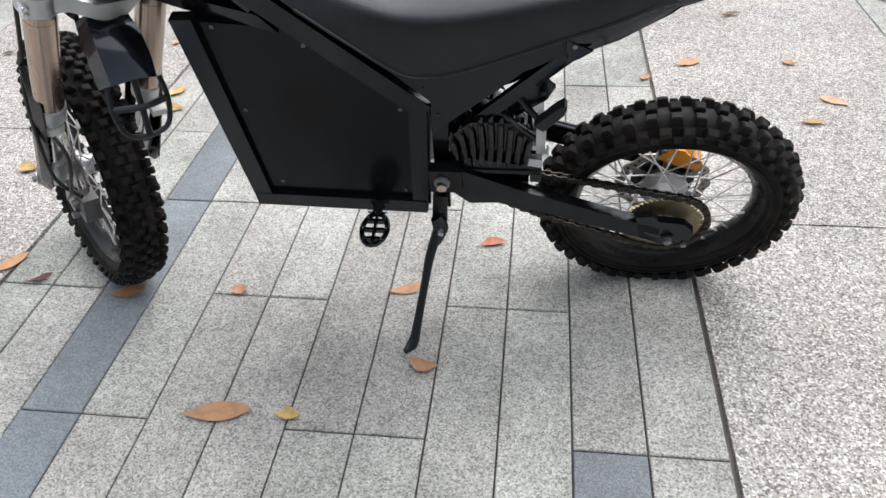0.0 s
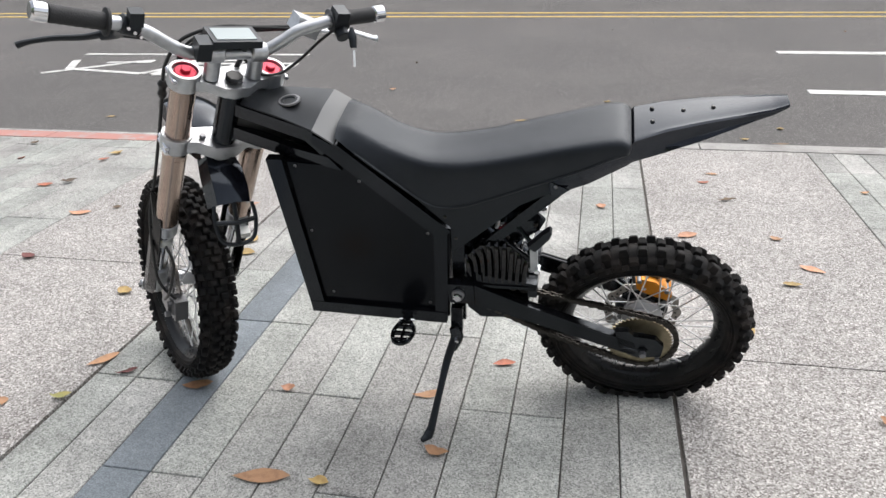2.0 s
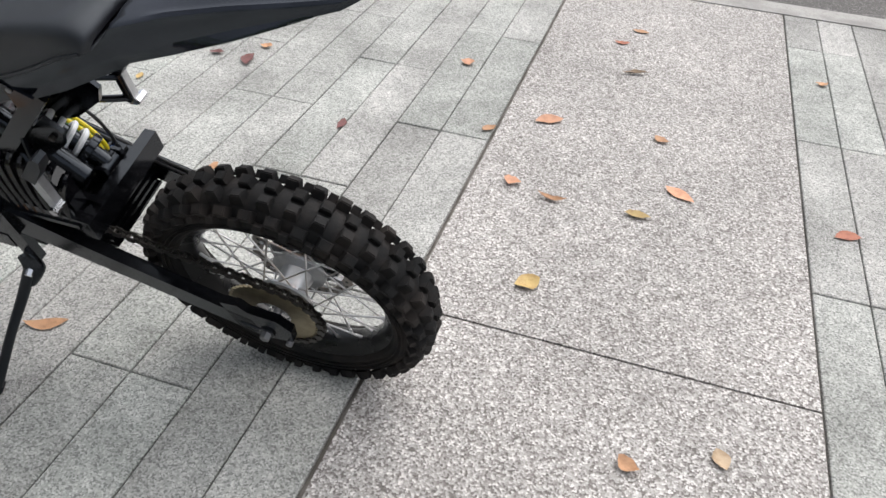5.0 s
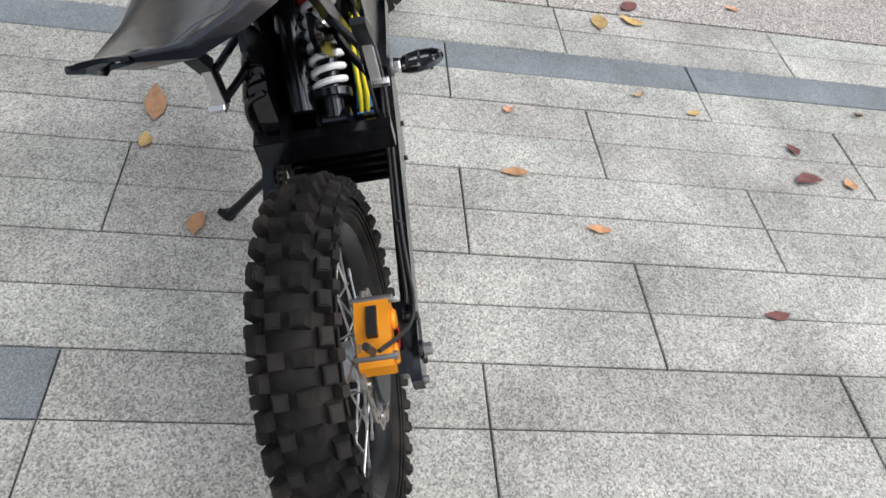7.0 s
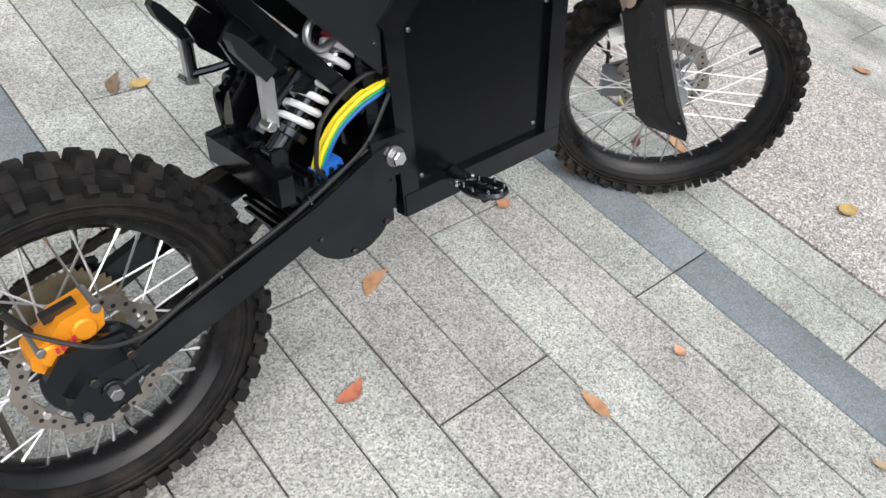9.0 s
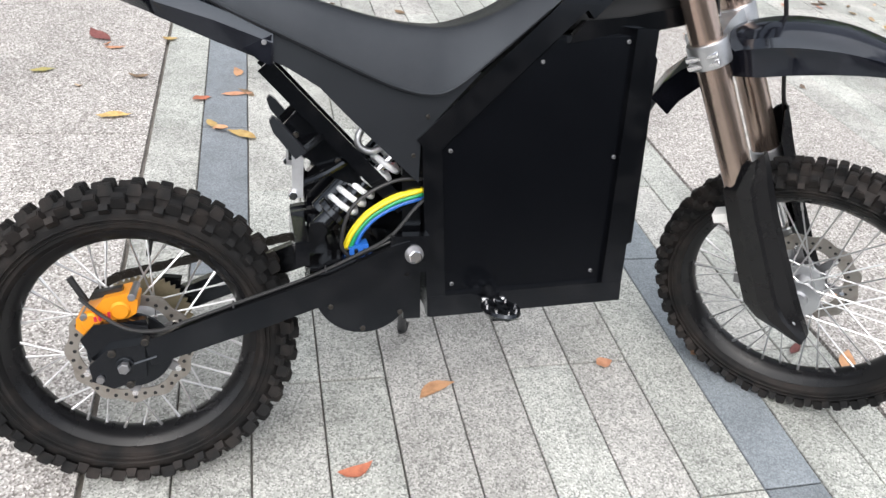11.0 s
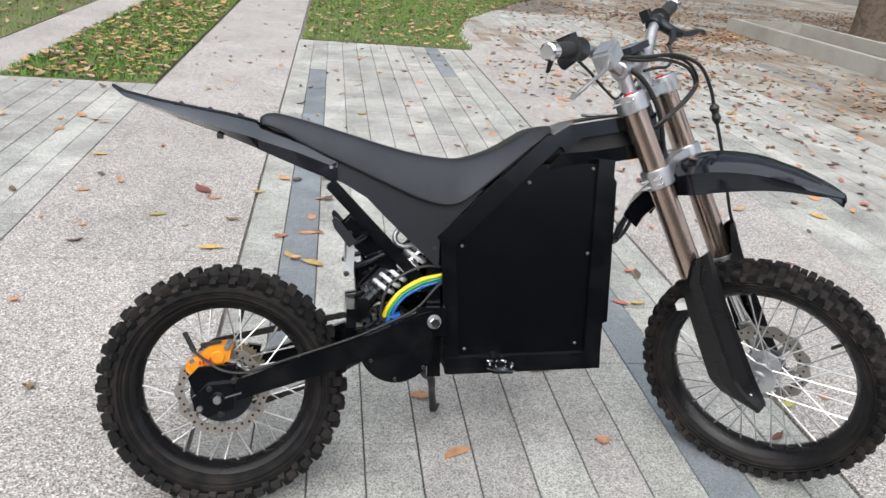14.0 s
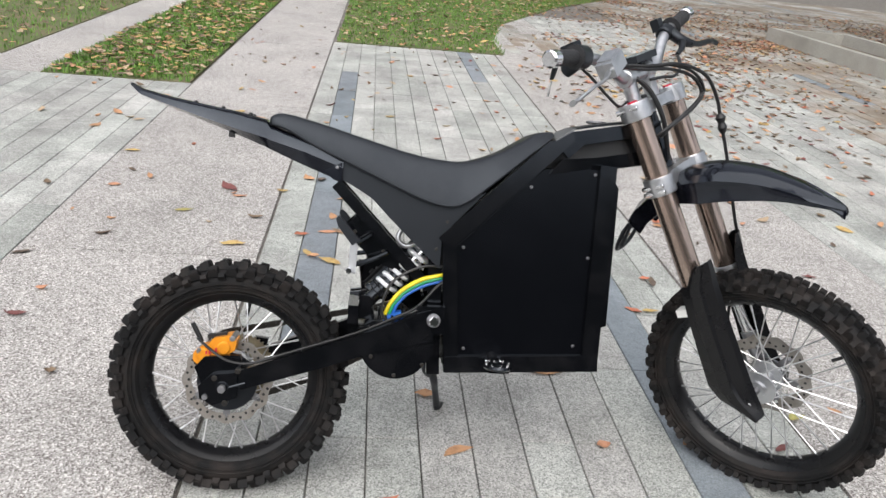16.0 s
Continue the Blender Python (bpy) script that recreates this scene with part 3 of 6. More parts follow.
# -- frame box with battery --
HB = 0.089
outline = [(0.232, 0.314), (0.580, 0.326), (0.590, 0.340), (0.590, 0.790), (0.430, 0.782), (0.210, 0.610)]
part("battery_box", profile_block(outline, HB - 0.014, 0.006), M["black_panel"], bike, "black sheet-steel battery box")
for side in (-1, 1):
    fr = empty("side_frame", Matrix.Identity(4), bike)
    b = side * HB
    # square tubes round the panel: sill, front post, rear post, sloping rail
    tubes = [((0.232, 0.3285), (0.586, 0.3435), 0.037), ((0.5665, 0.327), (0.5735, 0.798), 0.038), ((0.2460, 0.3115), (0.2240, 0.6180), 0.032), ((0.2130, 0.6025), (0.4800, 0.8640), 0.038)]
    ahead = 0.006 if side < 0 else 0.0
    for k, (p, q, wide) in enumerate(tubes):
        bm = bmesh.new()
        p, q = (p[0] + ahead, p[1]), (q[0] + ahead, q[1])
        if side < 0 and k < 2:
            p, q = (p[0] + 0.008 * k, p[1] - 0.006), (q[0] + (0.008 if k == 0 else 0.016), q[1] - (0.012 if k == 0 else 0))
        if k == 3:
            # the sloping rail, its head cut flush with the cover
            rail = [(0.2263, 0.5889), (0.4900, 0.8475), (0.4850, 0.8700), (0.4460, 0.8450), (0.4340, 0.8455), (0.1997, 0.6161)]
            if side < 0:
                rail = [(x + ahead, z - 0.004) for x, z in rail]
            part("frame_tube", profile_block(rail, b + side * 0.0003, 0.0050, b - side * 0.0225), M["black_steel"], fr)
            continue
        inset = b - side * (0.009 + 0.0009 * k)
        add_bar(bm, V(p[0], inset, p[1]), V(q[0], inset, q[1]), 0.022, wide)
        part("frame_tube", soften(bm, 0.0055, 3), M["black_steel"], fr)
    # inset panel with its bolts
    pan = [(0.257, 0.345), (0.549, 0.358), (0.556, 0.786), (0.424, 0.776), (0.240, 0.595)]
    pan = [(x + ahead * (1 + 1.2 * (x > 0.5)), z - 0.008 * (side < 0 and z < 0.4)) for x, z in pan]
    part("side_panel", profile_block(pan, b - side * 0.0095, 0.0015, b - side * 0.018), M["black_panel"], fr, "glossy black panel")
    for x, z in ((0.272, 0.366), (0.527, 0.381), (0.257, 0.597), (0.545, 0.587), (0.546, 0.777), (0.401, 0.741)):
        x += ahead
        bolt = part("panel_bolt", cyl(V(x, b - side * 0.0100, z), V(x, b - side * 0.0062, z), 0.0036, seg=12, bevel=0.0010), M["gun"], fr)
        # black disc on the solid bolt head, painting the shade of a hex recess
        part("socket", cyl(V(x, b - side * 0.0064, z), V(x, b - side * 0.0058, z), 0.0015, seg=6), M["cable"], bolt)
# strip under the box front, with the notch
part("front_brace", profile_block([(0.586, 0.425), (0.603, 0.430), (0.604, 0.75), (0.588, 0.77)], HB - 0.012, 0.003), M["black_steel"], bike)

# head tube and the top beams
bm = bmesh.new()
add_cyl(bm, S(0, 0, -0.030), S(0, 0, -0.170), 0.027, seg=28, bevel=0.002)
part("head_tube", bm, M["black_steel"], bike)
for side in (-1, 1):
    # both beams run in from the rails to the head tube
    for name, line in (("top_beam", [(0.452, 0.836), (0.494, 0.8710), (0.706, 0.9130), (0.706, 0.8810), (0.516, 0.8430), (0.480, 0.8100)]), ("lower_beam", [(0.440, 0.7720), (0.466, 0.8070), (0.550, 0.8160), (0.728, 0.8500), (0.734, 0.8170), (0.600, 0.7940)])):
        bm = bmesh.new()
        rings = []
        for deep in (0.0, 0.022):
            rings.append([bm.verts.new(V(x, side * (0.0875 - max(0, x - 0.47) * 0.225 - deep), z)) for x, z in line])
        bm.faces.new(rings[0])
        bm.faces.new(rings[1][::-1])
        for k in range(len(line)):
            m = (k + 1) % len(line)
            bm.faces.new((rings[0][k], rings[1][k], rings[1][m], rings[0][m]))
        part(name, soften(bm, 0.0040, 2, 20), M["black_steel"], bike)
part("tank_body", profile_block([(0.44, 0.785), (0.705, 0.830), (0.695, 0.893), (0.47, 0.858)], 0.026, 0.003), M["cable"], bike)
# tank cover plate, with grey rear bevel and the charging cap
bm = bmesh.new()
add_sheet(bm, [[V(0.664, -0.040, 0.9095), V(0.664, 0, 0.9120), V(0.664, 0.040, 0.9095)], [V(0.564, -0.066, 0.8935), V(0.564, 0, 0.8975), V(0.564, 0.066, 0.8935)], [V(0.490, -0.087, 0.8765), V(0.490, 0, 0.8820), V(0.490, 0.087, 0.8775)]], 0.004)
tank = part("tank_cover", bm, M["matte_black"], bike, "flat black top cover", 30)
bm = bmesh.new()
add_sheet(bm, [[V(0.490, -0.087, 0.8765), V(0.490, 0, 0.8820), V(0.490, 0.087, 0.8775)], [V(0.446, -0.089, 0.8440), V(0.446, 0, 0.8560), V(0.446, 0.088, 0.8490)]], 0.004)
part("cover_edge", bm, M["grey_cover"], tank, "grey bevelled rear edge", 30)
cap_c = V(0.564, -0.004, 0.897)
bm = bmesh.new()
add_lathe(bm, [(0, 0.002), (0.012, 0.002), (0.0135, 0.004), (0.020, 0.004), (0.020, 0), (0, 0)], cap_c, (0.02, 0, 1), 32)
port = part("charge_port", bm, M["matte_black"], tank, "round dark charging cap")
bm = bmesh.new()
add_lathe(bm, [(0.0195, 0), (0.0195, 0.0045), (0.0235, 0.0045), (0.0245, 0.003), (0.0245, 0)], cap_c, (0.02, 0, 1), 32, close=True)
part("collar", bm, M["gun"], port, "thin grey metal ring")

# -- seat --
seat_top = [(-0.180, 0.846), (-0.177, 0.858), (-0.150, 0.866), (-0.080, 0.852), (0.000, 0.831), (0.090, 0.807), (0.150, 0.794), (0.210, 0.787), (0.265, 0.790), (0.335, 0.816), (0.408, 0.860), (0.446, 0.868)]
seat_low = [(-0.177, 0.836), (-0.171, 0.838), (-0.138, 0.828), (-0.080, 0.798), (0.000, 0.764), (0.100, 0.721), (0.160, 0.697), (0.212, 0.686), (0.255, 0.696), (0.322, 0.750), (0.402, 0.820), (0.444, 0.856)]
bm = bmesh.new()
rows = []
halfw = np.interp(np.linspace(0, 1, 12), [0, 0.12, 0.5, 0.75, 0.92, 1], [0.076, 0.091, 0.096, 0.095, 0.090, 0.082])
narrow = np.interp(np.linspace(0, 1, 12), [0, 0.25, 0.6, 0.85, 1], [0.02, 0.03, 0.12, 0.30, 0.30])
for (tx, tz), (lx, lz), hw, nar in zip(seat_top, seat_low, halfw, narrow):
    ring_pts = []
    half_ring = [(-1.0, 0.0), (-1.005, 0.2), (-0.99, 0.42), (-0.965, 0.62), (-0.93, 0.78), (-0.885, 0.895), (-0.82, 0.965), (-0.72, 0.995), (-0.5, 1.005), (-0.25, 1.0)]
    for lat, hgt in half_ring + [(0.0, 0.998)] + [(-u, v) for u, v in half_ring[::-1]]:
        ring_pts.append(V(lx + (tx - lx) * hgt, hw * lat * (1 - nar * hgt), lz + (tz - lz) * hgt))
    rows.append(ring_pts)
dense = []
for i in range(len(rows[0])):
    dense.append(smooth_line([r[i] for r in rows], 4))
add_sheet(bm, [[dense[i][k] for i in range(len(dense))] for k in range(len(dense[0]))])
add_sheet(bm, [dense[0], dense[-1]])
bmesh.ops.remove_doubles(bm, verts=bm.verts, dist=0.0004)
seat = part("seat", bm, M["vinyl"], bike, "long black vinyl motocross seat", 60)
for side in (-1, 1):
    line = [V(x, side * (hw + 0.0005), z + 0.002) for (x, z), hw in zip(seat_low[1:-1], halfw[1:-1])]
    part("seam", tube(line, 0.0028, 6, 4), M["matte_black"], seat)

# side covers below the seat
for side in (-1, 1):
    pts = [(0.206, 0.545), (0.207, 0.622), (0.300, 0.722), (0.222, 0.688), (0.168, 0.698), (0.105, 0.724), (0.000, 0.768), (-0.030, 0.784), (-0.037, 0.738), (0.000, 0.722), (0.048, 0.694), (0.090, 0.652)]
    cov = part("side_cover", profile_block(pts, side * 0.0835, 0.0015, side * 0.0785), M["matte_black"], bike, "matte black side cover")
    for x, z in ((0.196, 0.590), (0.217, 0.652), (-0.022, 0.770), (-0.029, 0.755)):
        part("cover_bolt", cyl(V(x, side * 0.0825, z), V(x, side * 0.0865, z), 0.0038, seg=10, bevel=0.001), M["chain"], cov)

# -- tail fender --
# its flat top is carried over to the right, above upright sides folded in underneath
tail_a = [-0.478, -0.450, -0.390, -0.320, -0.250, -0.186, -0.176, -0.100, -0.018]
tail_line = {
    "left": [0.002, 0.003, -0.002, -0.012, -0.028, -0.048, -0.051, -0.077, -0.0895],
    "right": [0.044, 0.068, 0.085, 0.094, 0.094, 0.090, 0.088, 0.088, 0.0895],
    "top": [0.910, 0.897, 0.884, 0.873, 0.863, 0.850, 0.838, 0.812, 0.782],
    "lip": [0.904, 0.884, 0.866, 0.845, 0.826, 0.810, 0.806, 0.785, 0.756],
    "keel": [0.902, 0.882, 0.861, 0.838, 0.814, 0.791, 0.786, 0.756, 0.726],
    "keel_left": [0.013, 0.009, -0.008, -0.026, -0.037, -0.042, -0.048, -0.075, -0.0880],
    "keel_right": [0.028, 0.034, 0.040, 0.052, 0.062, 0.072, 0.074, 0.084, 0.0880],
}
rows = []
for x in (-0.478, -0.464, -0.450, -0.420, -0.390, -0.355, -0.320, -0.285, -0.250, -0.215, -0.186, -0.176, -0.140, -0.100, -0.060, -0.018):
    g = {k: float(np.interp(x, tail_a, v)) for k, v in tail_line.items()}
    l, r, top, lip = g["left"], g["right"], g["top"], g["lip"]
    w = r - l
    fall = min(0.004, w * 0.05)
    rows.append([V(x, g["keel_left"], g["keel"]), V(x, (l + g["keel_left"]) / 2 - 0.002, (lip + g["keel"]) / 2), V(x, l - w * 0.02, lip), V(x, l + w * 0.005, lip + (top - lip) * 0.55), V(x, l, top - fall), V(x, l + w * 0.05, top - fall * 0.3), V(x, l + w * 0.14, top - fall * 0.5), V(x, l + w * 0.20, top), V(x, l + w * 0.5, top + fall * 0.4), V(x, r - w * 0.20, top), V(x, r - w * 0.14, top - fall * 0.5), V(x, r - w * 0.05, top - fall * 0.3), V(x, r, top - fall), V(x, r - w * 0.005, lip + (top - lip) * 0.55), V(x, r + w * 0.02, lip), V(x, (r + g["keel_right"]) / 2 + 0.002, (lip + g["keel"]) / 2), V(x, g["keel_right"], g["keel"])])
bm = bmesh.new()
add_sheet(bm, rows, 0.003)
tail = part("tail_fender", bm, M["gloss_black"], bike, "glossy black pointed tail fender", 28)
for x, b in ((-0.222, 0.062), (-0.222, 0.010), (-0.284, 0.040), (-0.342, 0.040)):
    zt = float(np.interp(x, tail_a, tail_line["top"]))
    part("fender_bolt", cyl(V(x, b, zt - 0.002), V(x, b, zt + 0.005), 0.0045, seg=10, bevel=0.0015), M["cable"], tail)
for side in (-1, 1):
    tab = part("fender_tab", profile_block([(-0.060, 0.748), (-0.020, 0.768), (-0.022, 0.724), (-0.040, 0.732)], side * 0.0925, 0.001, side * 0.0885), M["gloss_black"], tail)
    part("tab_bolt", cyl(V(-0.031, side * 0.0920, 0.757), V(-0.031, side * 0.0955, 0.757), 0.0040, seg=10, bevel=0.001), M["gun"], tab)
part("fender_clip", box(Matrix.Translation(V(-0.262, 0.050, 0.818)), 0.012, 0.012, 0.022, 0.002), M["cable"], tail)

# -- subframe, seat stays --
for side in (-1, 1):
    bm = bmesh.new()
    add_bar(bm, V(-0.032, side * 0.062, 0.722), V(0.186, side * 0.062, 0.498), 0.012, 0.025)
    part("subframe_bar", soften(bm, 0.002), M["black_steel"], bike)
    for px, pz in ((0.014, 0.616), (0.080, 0.574)):
        part("stay_bolt", cyl(V(px, side * 0.048, pz), V(px, side * 0.056, pz), 0.0050, seg=10, bevel=0.001), M["chain"], bike)
    part("stay_plate", profile_block([(-0.008, 0.628), (0.014, 0.652), (0.124, 0.556), (0.112, 0.530), (0.066, 0.550), (0.006, 0.598)], side * 0.050, 0.002, side * 0.042), M["black_steel"], bike)
    # passenger peg, folded: bent arms, block and foot
    peg = empty("pillion_peg", Matrix.Translation((0.012, 0, 0.012)), bike)
    q = side
    part("arm", tube([V(0.050, q * 0.054, 0.612), V(0.024, q * 0.080, 0.594), V(0.000, q * 0.100, 0.582)], 0.0060, 8), M["black_steel"], peg)
    part("arm", tube([V(0.086, q * 0.054, 0.566), V(0.040, q * 0.078, 0.546), V(0.000, q * 0.102, 0.536)], 0.0060, 8), M["black_steel"], peg)
    part("link", tube([V(0.000, q * 0.100, 0.588), V(0.000, q * 0.102, 0.530)], 0.0055, 8), M["black_steel"], peg)
    part("knuckle", profile_block([(-0.010, 0.520), (0.006, 0.519), (0.010, 0.580), (0.003, 0.590), (-0.007, 0.586)], q * 0.116, 0.003, q * 0.103), M["alloy"], peg, "cast alloy knuckle")
    part("bolt", cyl(V(-0.009, q * 0.104, 0.526), V(-0.009, q * 0.128, 0.526), 0.0070, seg=6, bevel=0.001), M["chrome"], peg)
    part("foot", profile_block([(0.014, 0.592), (-0.002, 0.580), (-0.034, 0.620), (-0.039, 0.636), (-0.034, 0.643), (-0.024, 0.636)], q * 0.120, 0.004, q * 0.100), M["matte_black"], peg, "folded black footrest")

# -- motor and swingarm --
motor = part("motor", profile_block([(0.040, 0.350), (0.062, 0.322), (0.150, 0.316), (0.184, 0.350), (0.184, 0.420), (0.060, 0.424), (0.040, 0.414)], 0.098, 0.006, -0.070), M["black_steel"], bike, "black finned electric motor")
for i in range(5):
    part("rear_fin", box(Matrix.Translation(V(0.036, 0.018, 0.342 + 0.016 * i)), 0.020, 0.150, 0.0055, 0.0015, 1), M["black_steel"], motor)
for i in range(8):
    part("top_fin", box(Matrix.Translation(V(0.058 + 0.015 * i, 0.030, 0.428)), 0.0055, 0.116, 0.016, 0.0015, 1), M["black_steel"], motor)
for i in range(9):
    x = 0.036 + 0.0168 * i
    top = 0.500 + 0.075 * math.sin(math.pi * (0.16 + 0.68 * i / 8))
    fin = [V(x, -0.086, 0.452), V(x - 0.002, -0.088, (0.452 + top) / 2), V(x - 0.006 + 0.0015 * i, -0.078, top - 0.012), V(x - 0.008 + 0.002 * i, -0.052, top)]
    part("rib", tube(fin, [0.0062, 0.0066, 0.0060, 0.0050], 8, 4), M["rib_black"], motor)
part("rib_shell", profile_block([(0.030, 0.452), (0.178, 0.452), (0.176, 0.530), (0.140, 0.566), (0.070, 0.566), (0.036, 0.530)], -0.050, 0.012, -0.078), M["rib_black"], motor)
part("flange", profile_block([(0.022, 0.446), (0.186, 0.446), (0.186, 0.455), (0.022, 0.455)], -0.050, 0.002, -0.095), M["black_steel"], motor)
# a round plate, cut off along the top of the arm
arc = [(0.114 + 0.086 * math.cos(radians(d)), 0.384 + 0.086 * math.sin(radians(d))) for d in range(-198, 40, 7)]
bm = profile_block([p for p in arc if p[1] < 0.376 + 0.437 * p[0]], 0.1100, 0.0025, 0.094)
cover = part("motor_cover", bm, M["black_steel"], bike, "round black motor cover plate")
for p in ((0.058, 0.347), (0.113, 0.306), (0.177, 0.332), (0.186, 0.399)):
    part("cover_screw", cyl(V(p[0], 0.109, p[1]), V(p[0], 0.114, p[1]), 0.0045, seg=10, bevel=0.001), M["chain"], cover)
# swingarm: right arm, left arm, cross member
arm = empty("swingarm", Matrix.Identity(4), bike)
bm = profile_block([(0.190, 0.456), (0.165, 0.450), (0.055, 0.402), (-0.240, 0.304), (-0.232, 0.262), (-0.043, 0.320), (0.050, 0.352), (0.196, 0.386)], 0.114, 0.0045, 0.094)
part("right_arm", bm, M["black_steel"], arm)
bm = profile_block([(0.208, 0.450), (0.190, 0.468), (0.160, 0.458), (0.030, 0.400), (-0.180, 0.320), (-0.250, 0.296), (-0.256, 0.258), (-0.240, 0.252), (-0.045, 0.322), (0.100, 0.372), (0.196, 0.402)], -0.102, 0.0045, -0.080)
part("left_arm", bm, M["black_steel"], arm)
bm = bmesh.new()
add_bar(bm, V(0.012, -0.092, 0.440), V(0.012, 0.114, 0.440), 0.022, 0.040)
part("cross_member", soften(bm, 0.003), M["black_steel"], arm)
for p, q, wide in ((V(0.004, -0.083, 0.452), V(0.150, -0.083, 0.474), 0.018), (V(0.004, -0.046, 0.452), V(0.150, -0.040, 0.474), 0.012), (V(0.150, -0.090, 0.474), V(0.150, -0.035, 0.474), 0.018)):
    bm = bmesh.new()
    add_bar(bm, p, q, wide, 0.022)
    part("link_bar", soften(bm, 0.002), M["black_steel"], arm)
for q in (-1, 1):
    bb = 0.108 if q > 0 else -0.096
    part("axle_plate", profile_block([(-0.240, 0.300), (-0.296, 0.294), (-0.326, 0.268), (-0.322, 0.240), (-0.292, 0.226), (-0.240, 0.244)] if q > 0 else [(-0.198, 0.330), (-0.232, 0.334), (-0.246, 0.318), (-0.300, 0.312), (-0.322, 0.288), (-0.318, 0.252), (-0.262, 0.242), (-0.215, 0.262)], bb + q * 0.006, 0.002, bb - q * 0.010), M["black_steel"], arm)
    part("axle_nut", cyl(V(-0.272, bb + q * 0.004, 0.266), V(-0.272, bb + q * 0.022, 0.266), 0.0090, seg=6, bevel=0.0015), M["gun"], arm)
    part("axle_washer", cyl(V(-0.272, bb, 0.266), V(-0.272, bb + q * 0.010, 0.266), 0.014, seg=20, bevel=0.001), M["black_steel"], arm)
    part("adjuster", cyl(V(-0.222, bb + q * 0.005, 0.278), V(-0.262, bb + q * 0.005, 0.266), 0.0035, seg=8), M["black_steel"], arm)
    part("chain_slot", cyl(V(-0.31, bb + q * 0.002, 0.245), V(-0.31, bb + q * 0.012, 0.245), 0.006, seg=10), M["gun"], arm)
part("axle", cyl(V(-0.272, -0.10, 0.266), V(-0.272, 0.10, 0.266), 0.0075, seg=14), M["gun"], arm)
for q in (-1, 1):
    piv = empty("pivot_bolt", Matrix.Identity(4), bike)
    part("lug", profile_block([(0.158, 0.464), (0.222, 0.464), (0.222, 0.402), (0.158, 0.402)], q * 0.111, 0.003, q * 0.088), M["black_steel"], piv)
    part("washer", cyl(V(0.197, q * 0.110, 0.434), V(0.197, q * 0.117, 0.434), 0.0155, seg=24, bevel=0.001), M["gun"], piv)
    part("nut", cyl(V(0.197, q * 0.116, 0.434), V(0.197, q * 0.129, 0.434), 0.0115, seg=6, bevel=0.002), M["chrome"], piv)
# uprights of the rear frame beside the motor
for q in (-1, 1):
    part("rear_upright", profile_block([(0.192, 0.300), (0.222, 0.300), (0.210, 0.600), (0.180, 0.585)], q * 0.070, 0.002, q * 0.055), M["black_steel"], bike)

# -- shock absorber --
shock = empty("shock_absorber", Matrix.Identity(4), bike)
low, up = V(0.046, 0.030, 0.456), V(0.200, 0.030, 0.606)
ax = (up - low).normalized()
part("damper", cyl(low, low + ax * 0.12, 0.016, seg=20, bevel=0.002), M["black_steel"], shock)
part("rod", cyl(low + ax * 0.10, up, 0.010, seg=14), M["chrome"], shock)
u, v, w = basis(ax)
L0, turns = (up - low).length, 7
pts = [low + ax * (0.045 + (L0 - 0.075) * i / 84) + (u * math.cos(2 * math.pi * turns * i / 84) + v * math.sin(2 * math.pi * turns * i / 84)) * 0.0235 for i in range(85)]
part("spring", tube(pts, 0.0052, 8, 1), M["white_spring"], shock, "white coil spring")
part("reservoir", cyl(V(0.052, -0.016, 0.470), V(0.175, -0.016, 0.600), 0.021, seg=20, bevel=0.003), M["black_steel"], shock)
part("spring_seat", cyl(low + ax * 0.030, low + ax * 0.044, 0.031, seg=24, bevel=0.002), M["black_steel"], shock)
part("adjuster_ring", cyl(up - ax * 0.036, up - ax * 0.024, 0.031, seg=24, bevel=0.002), M["red"], shock, "red adjuster ring")
for e in (low, up):
    part("eye", cyl(e + Vector((0, 0.020, 0)), e - Vector((0, 0.020, 0)), 0.014, seg=18, bevel=0.002), M["black_steel"], shock)
for q in (-1, 1):
    part("yoke", profile_block([(0.020, 0.420), (0.058, 0.420), (0.050, 0.472), (0.030, 0.472)], 0.030 + q * 0.026, 0.002, 0.030 + q * 0.020), M["black_steel"], shock)
# reservoir loop behind the side cover
part("hose_loop", tube([V(0.150, 0.045, 0.640), V(0.118, 0.050, 0.625), V(0.112, 0.052, 0.602), V(0.132, 0.052, 0.590), V(0.165, 0.048, 0.604)], 0.0058, 10), M["alloy"], shock)

# motor phase cables
loom = empty("motor_cables", Matrix.Identity(4), bike)
for k, key in enumerate(("yellow_wire", "green_wire", "blue_wire", "yellow_wire", "green_wire")):
    u, b = 0.0074 * (k % 3), 0.078 - 0.010 * (k // 3) - 0.003 * (k % 3)
    part("phase_cable", tube([V(0.226, b - 0.010, 0.532 - u), V(0.205, b, 0.529 - u), V(0.168 + u * 0.3, b, 0.518 - u), V(0.126 + u * 0.7, b, 0.493 - u * 0.7), V(0.098 + u, b, 0.461 - u * 0.3), V(0.086 + u * 1.2, b - 0.004, 0.432)], 0.0039, 8), M[key], loom)
part("plug", box(Matrix.Translation(V(0.104, 0.070, 0.433)) @ pose(0, 0, 0, 0, -16, 0), 0.042, 0.026, 0.012, 0.003), M["blue_wire"], loom, "blue connector")
part("sleeve", tube([V(0.225, 0.070, 0.548), V(0.165, 0.082, 0.548), V(0.100, 0.086, 0.510), V(0.078, 0.088, 0.450), V(0.090, 0.088, 0.425)], 0.0032, 8), M["cable"], loom)
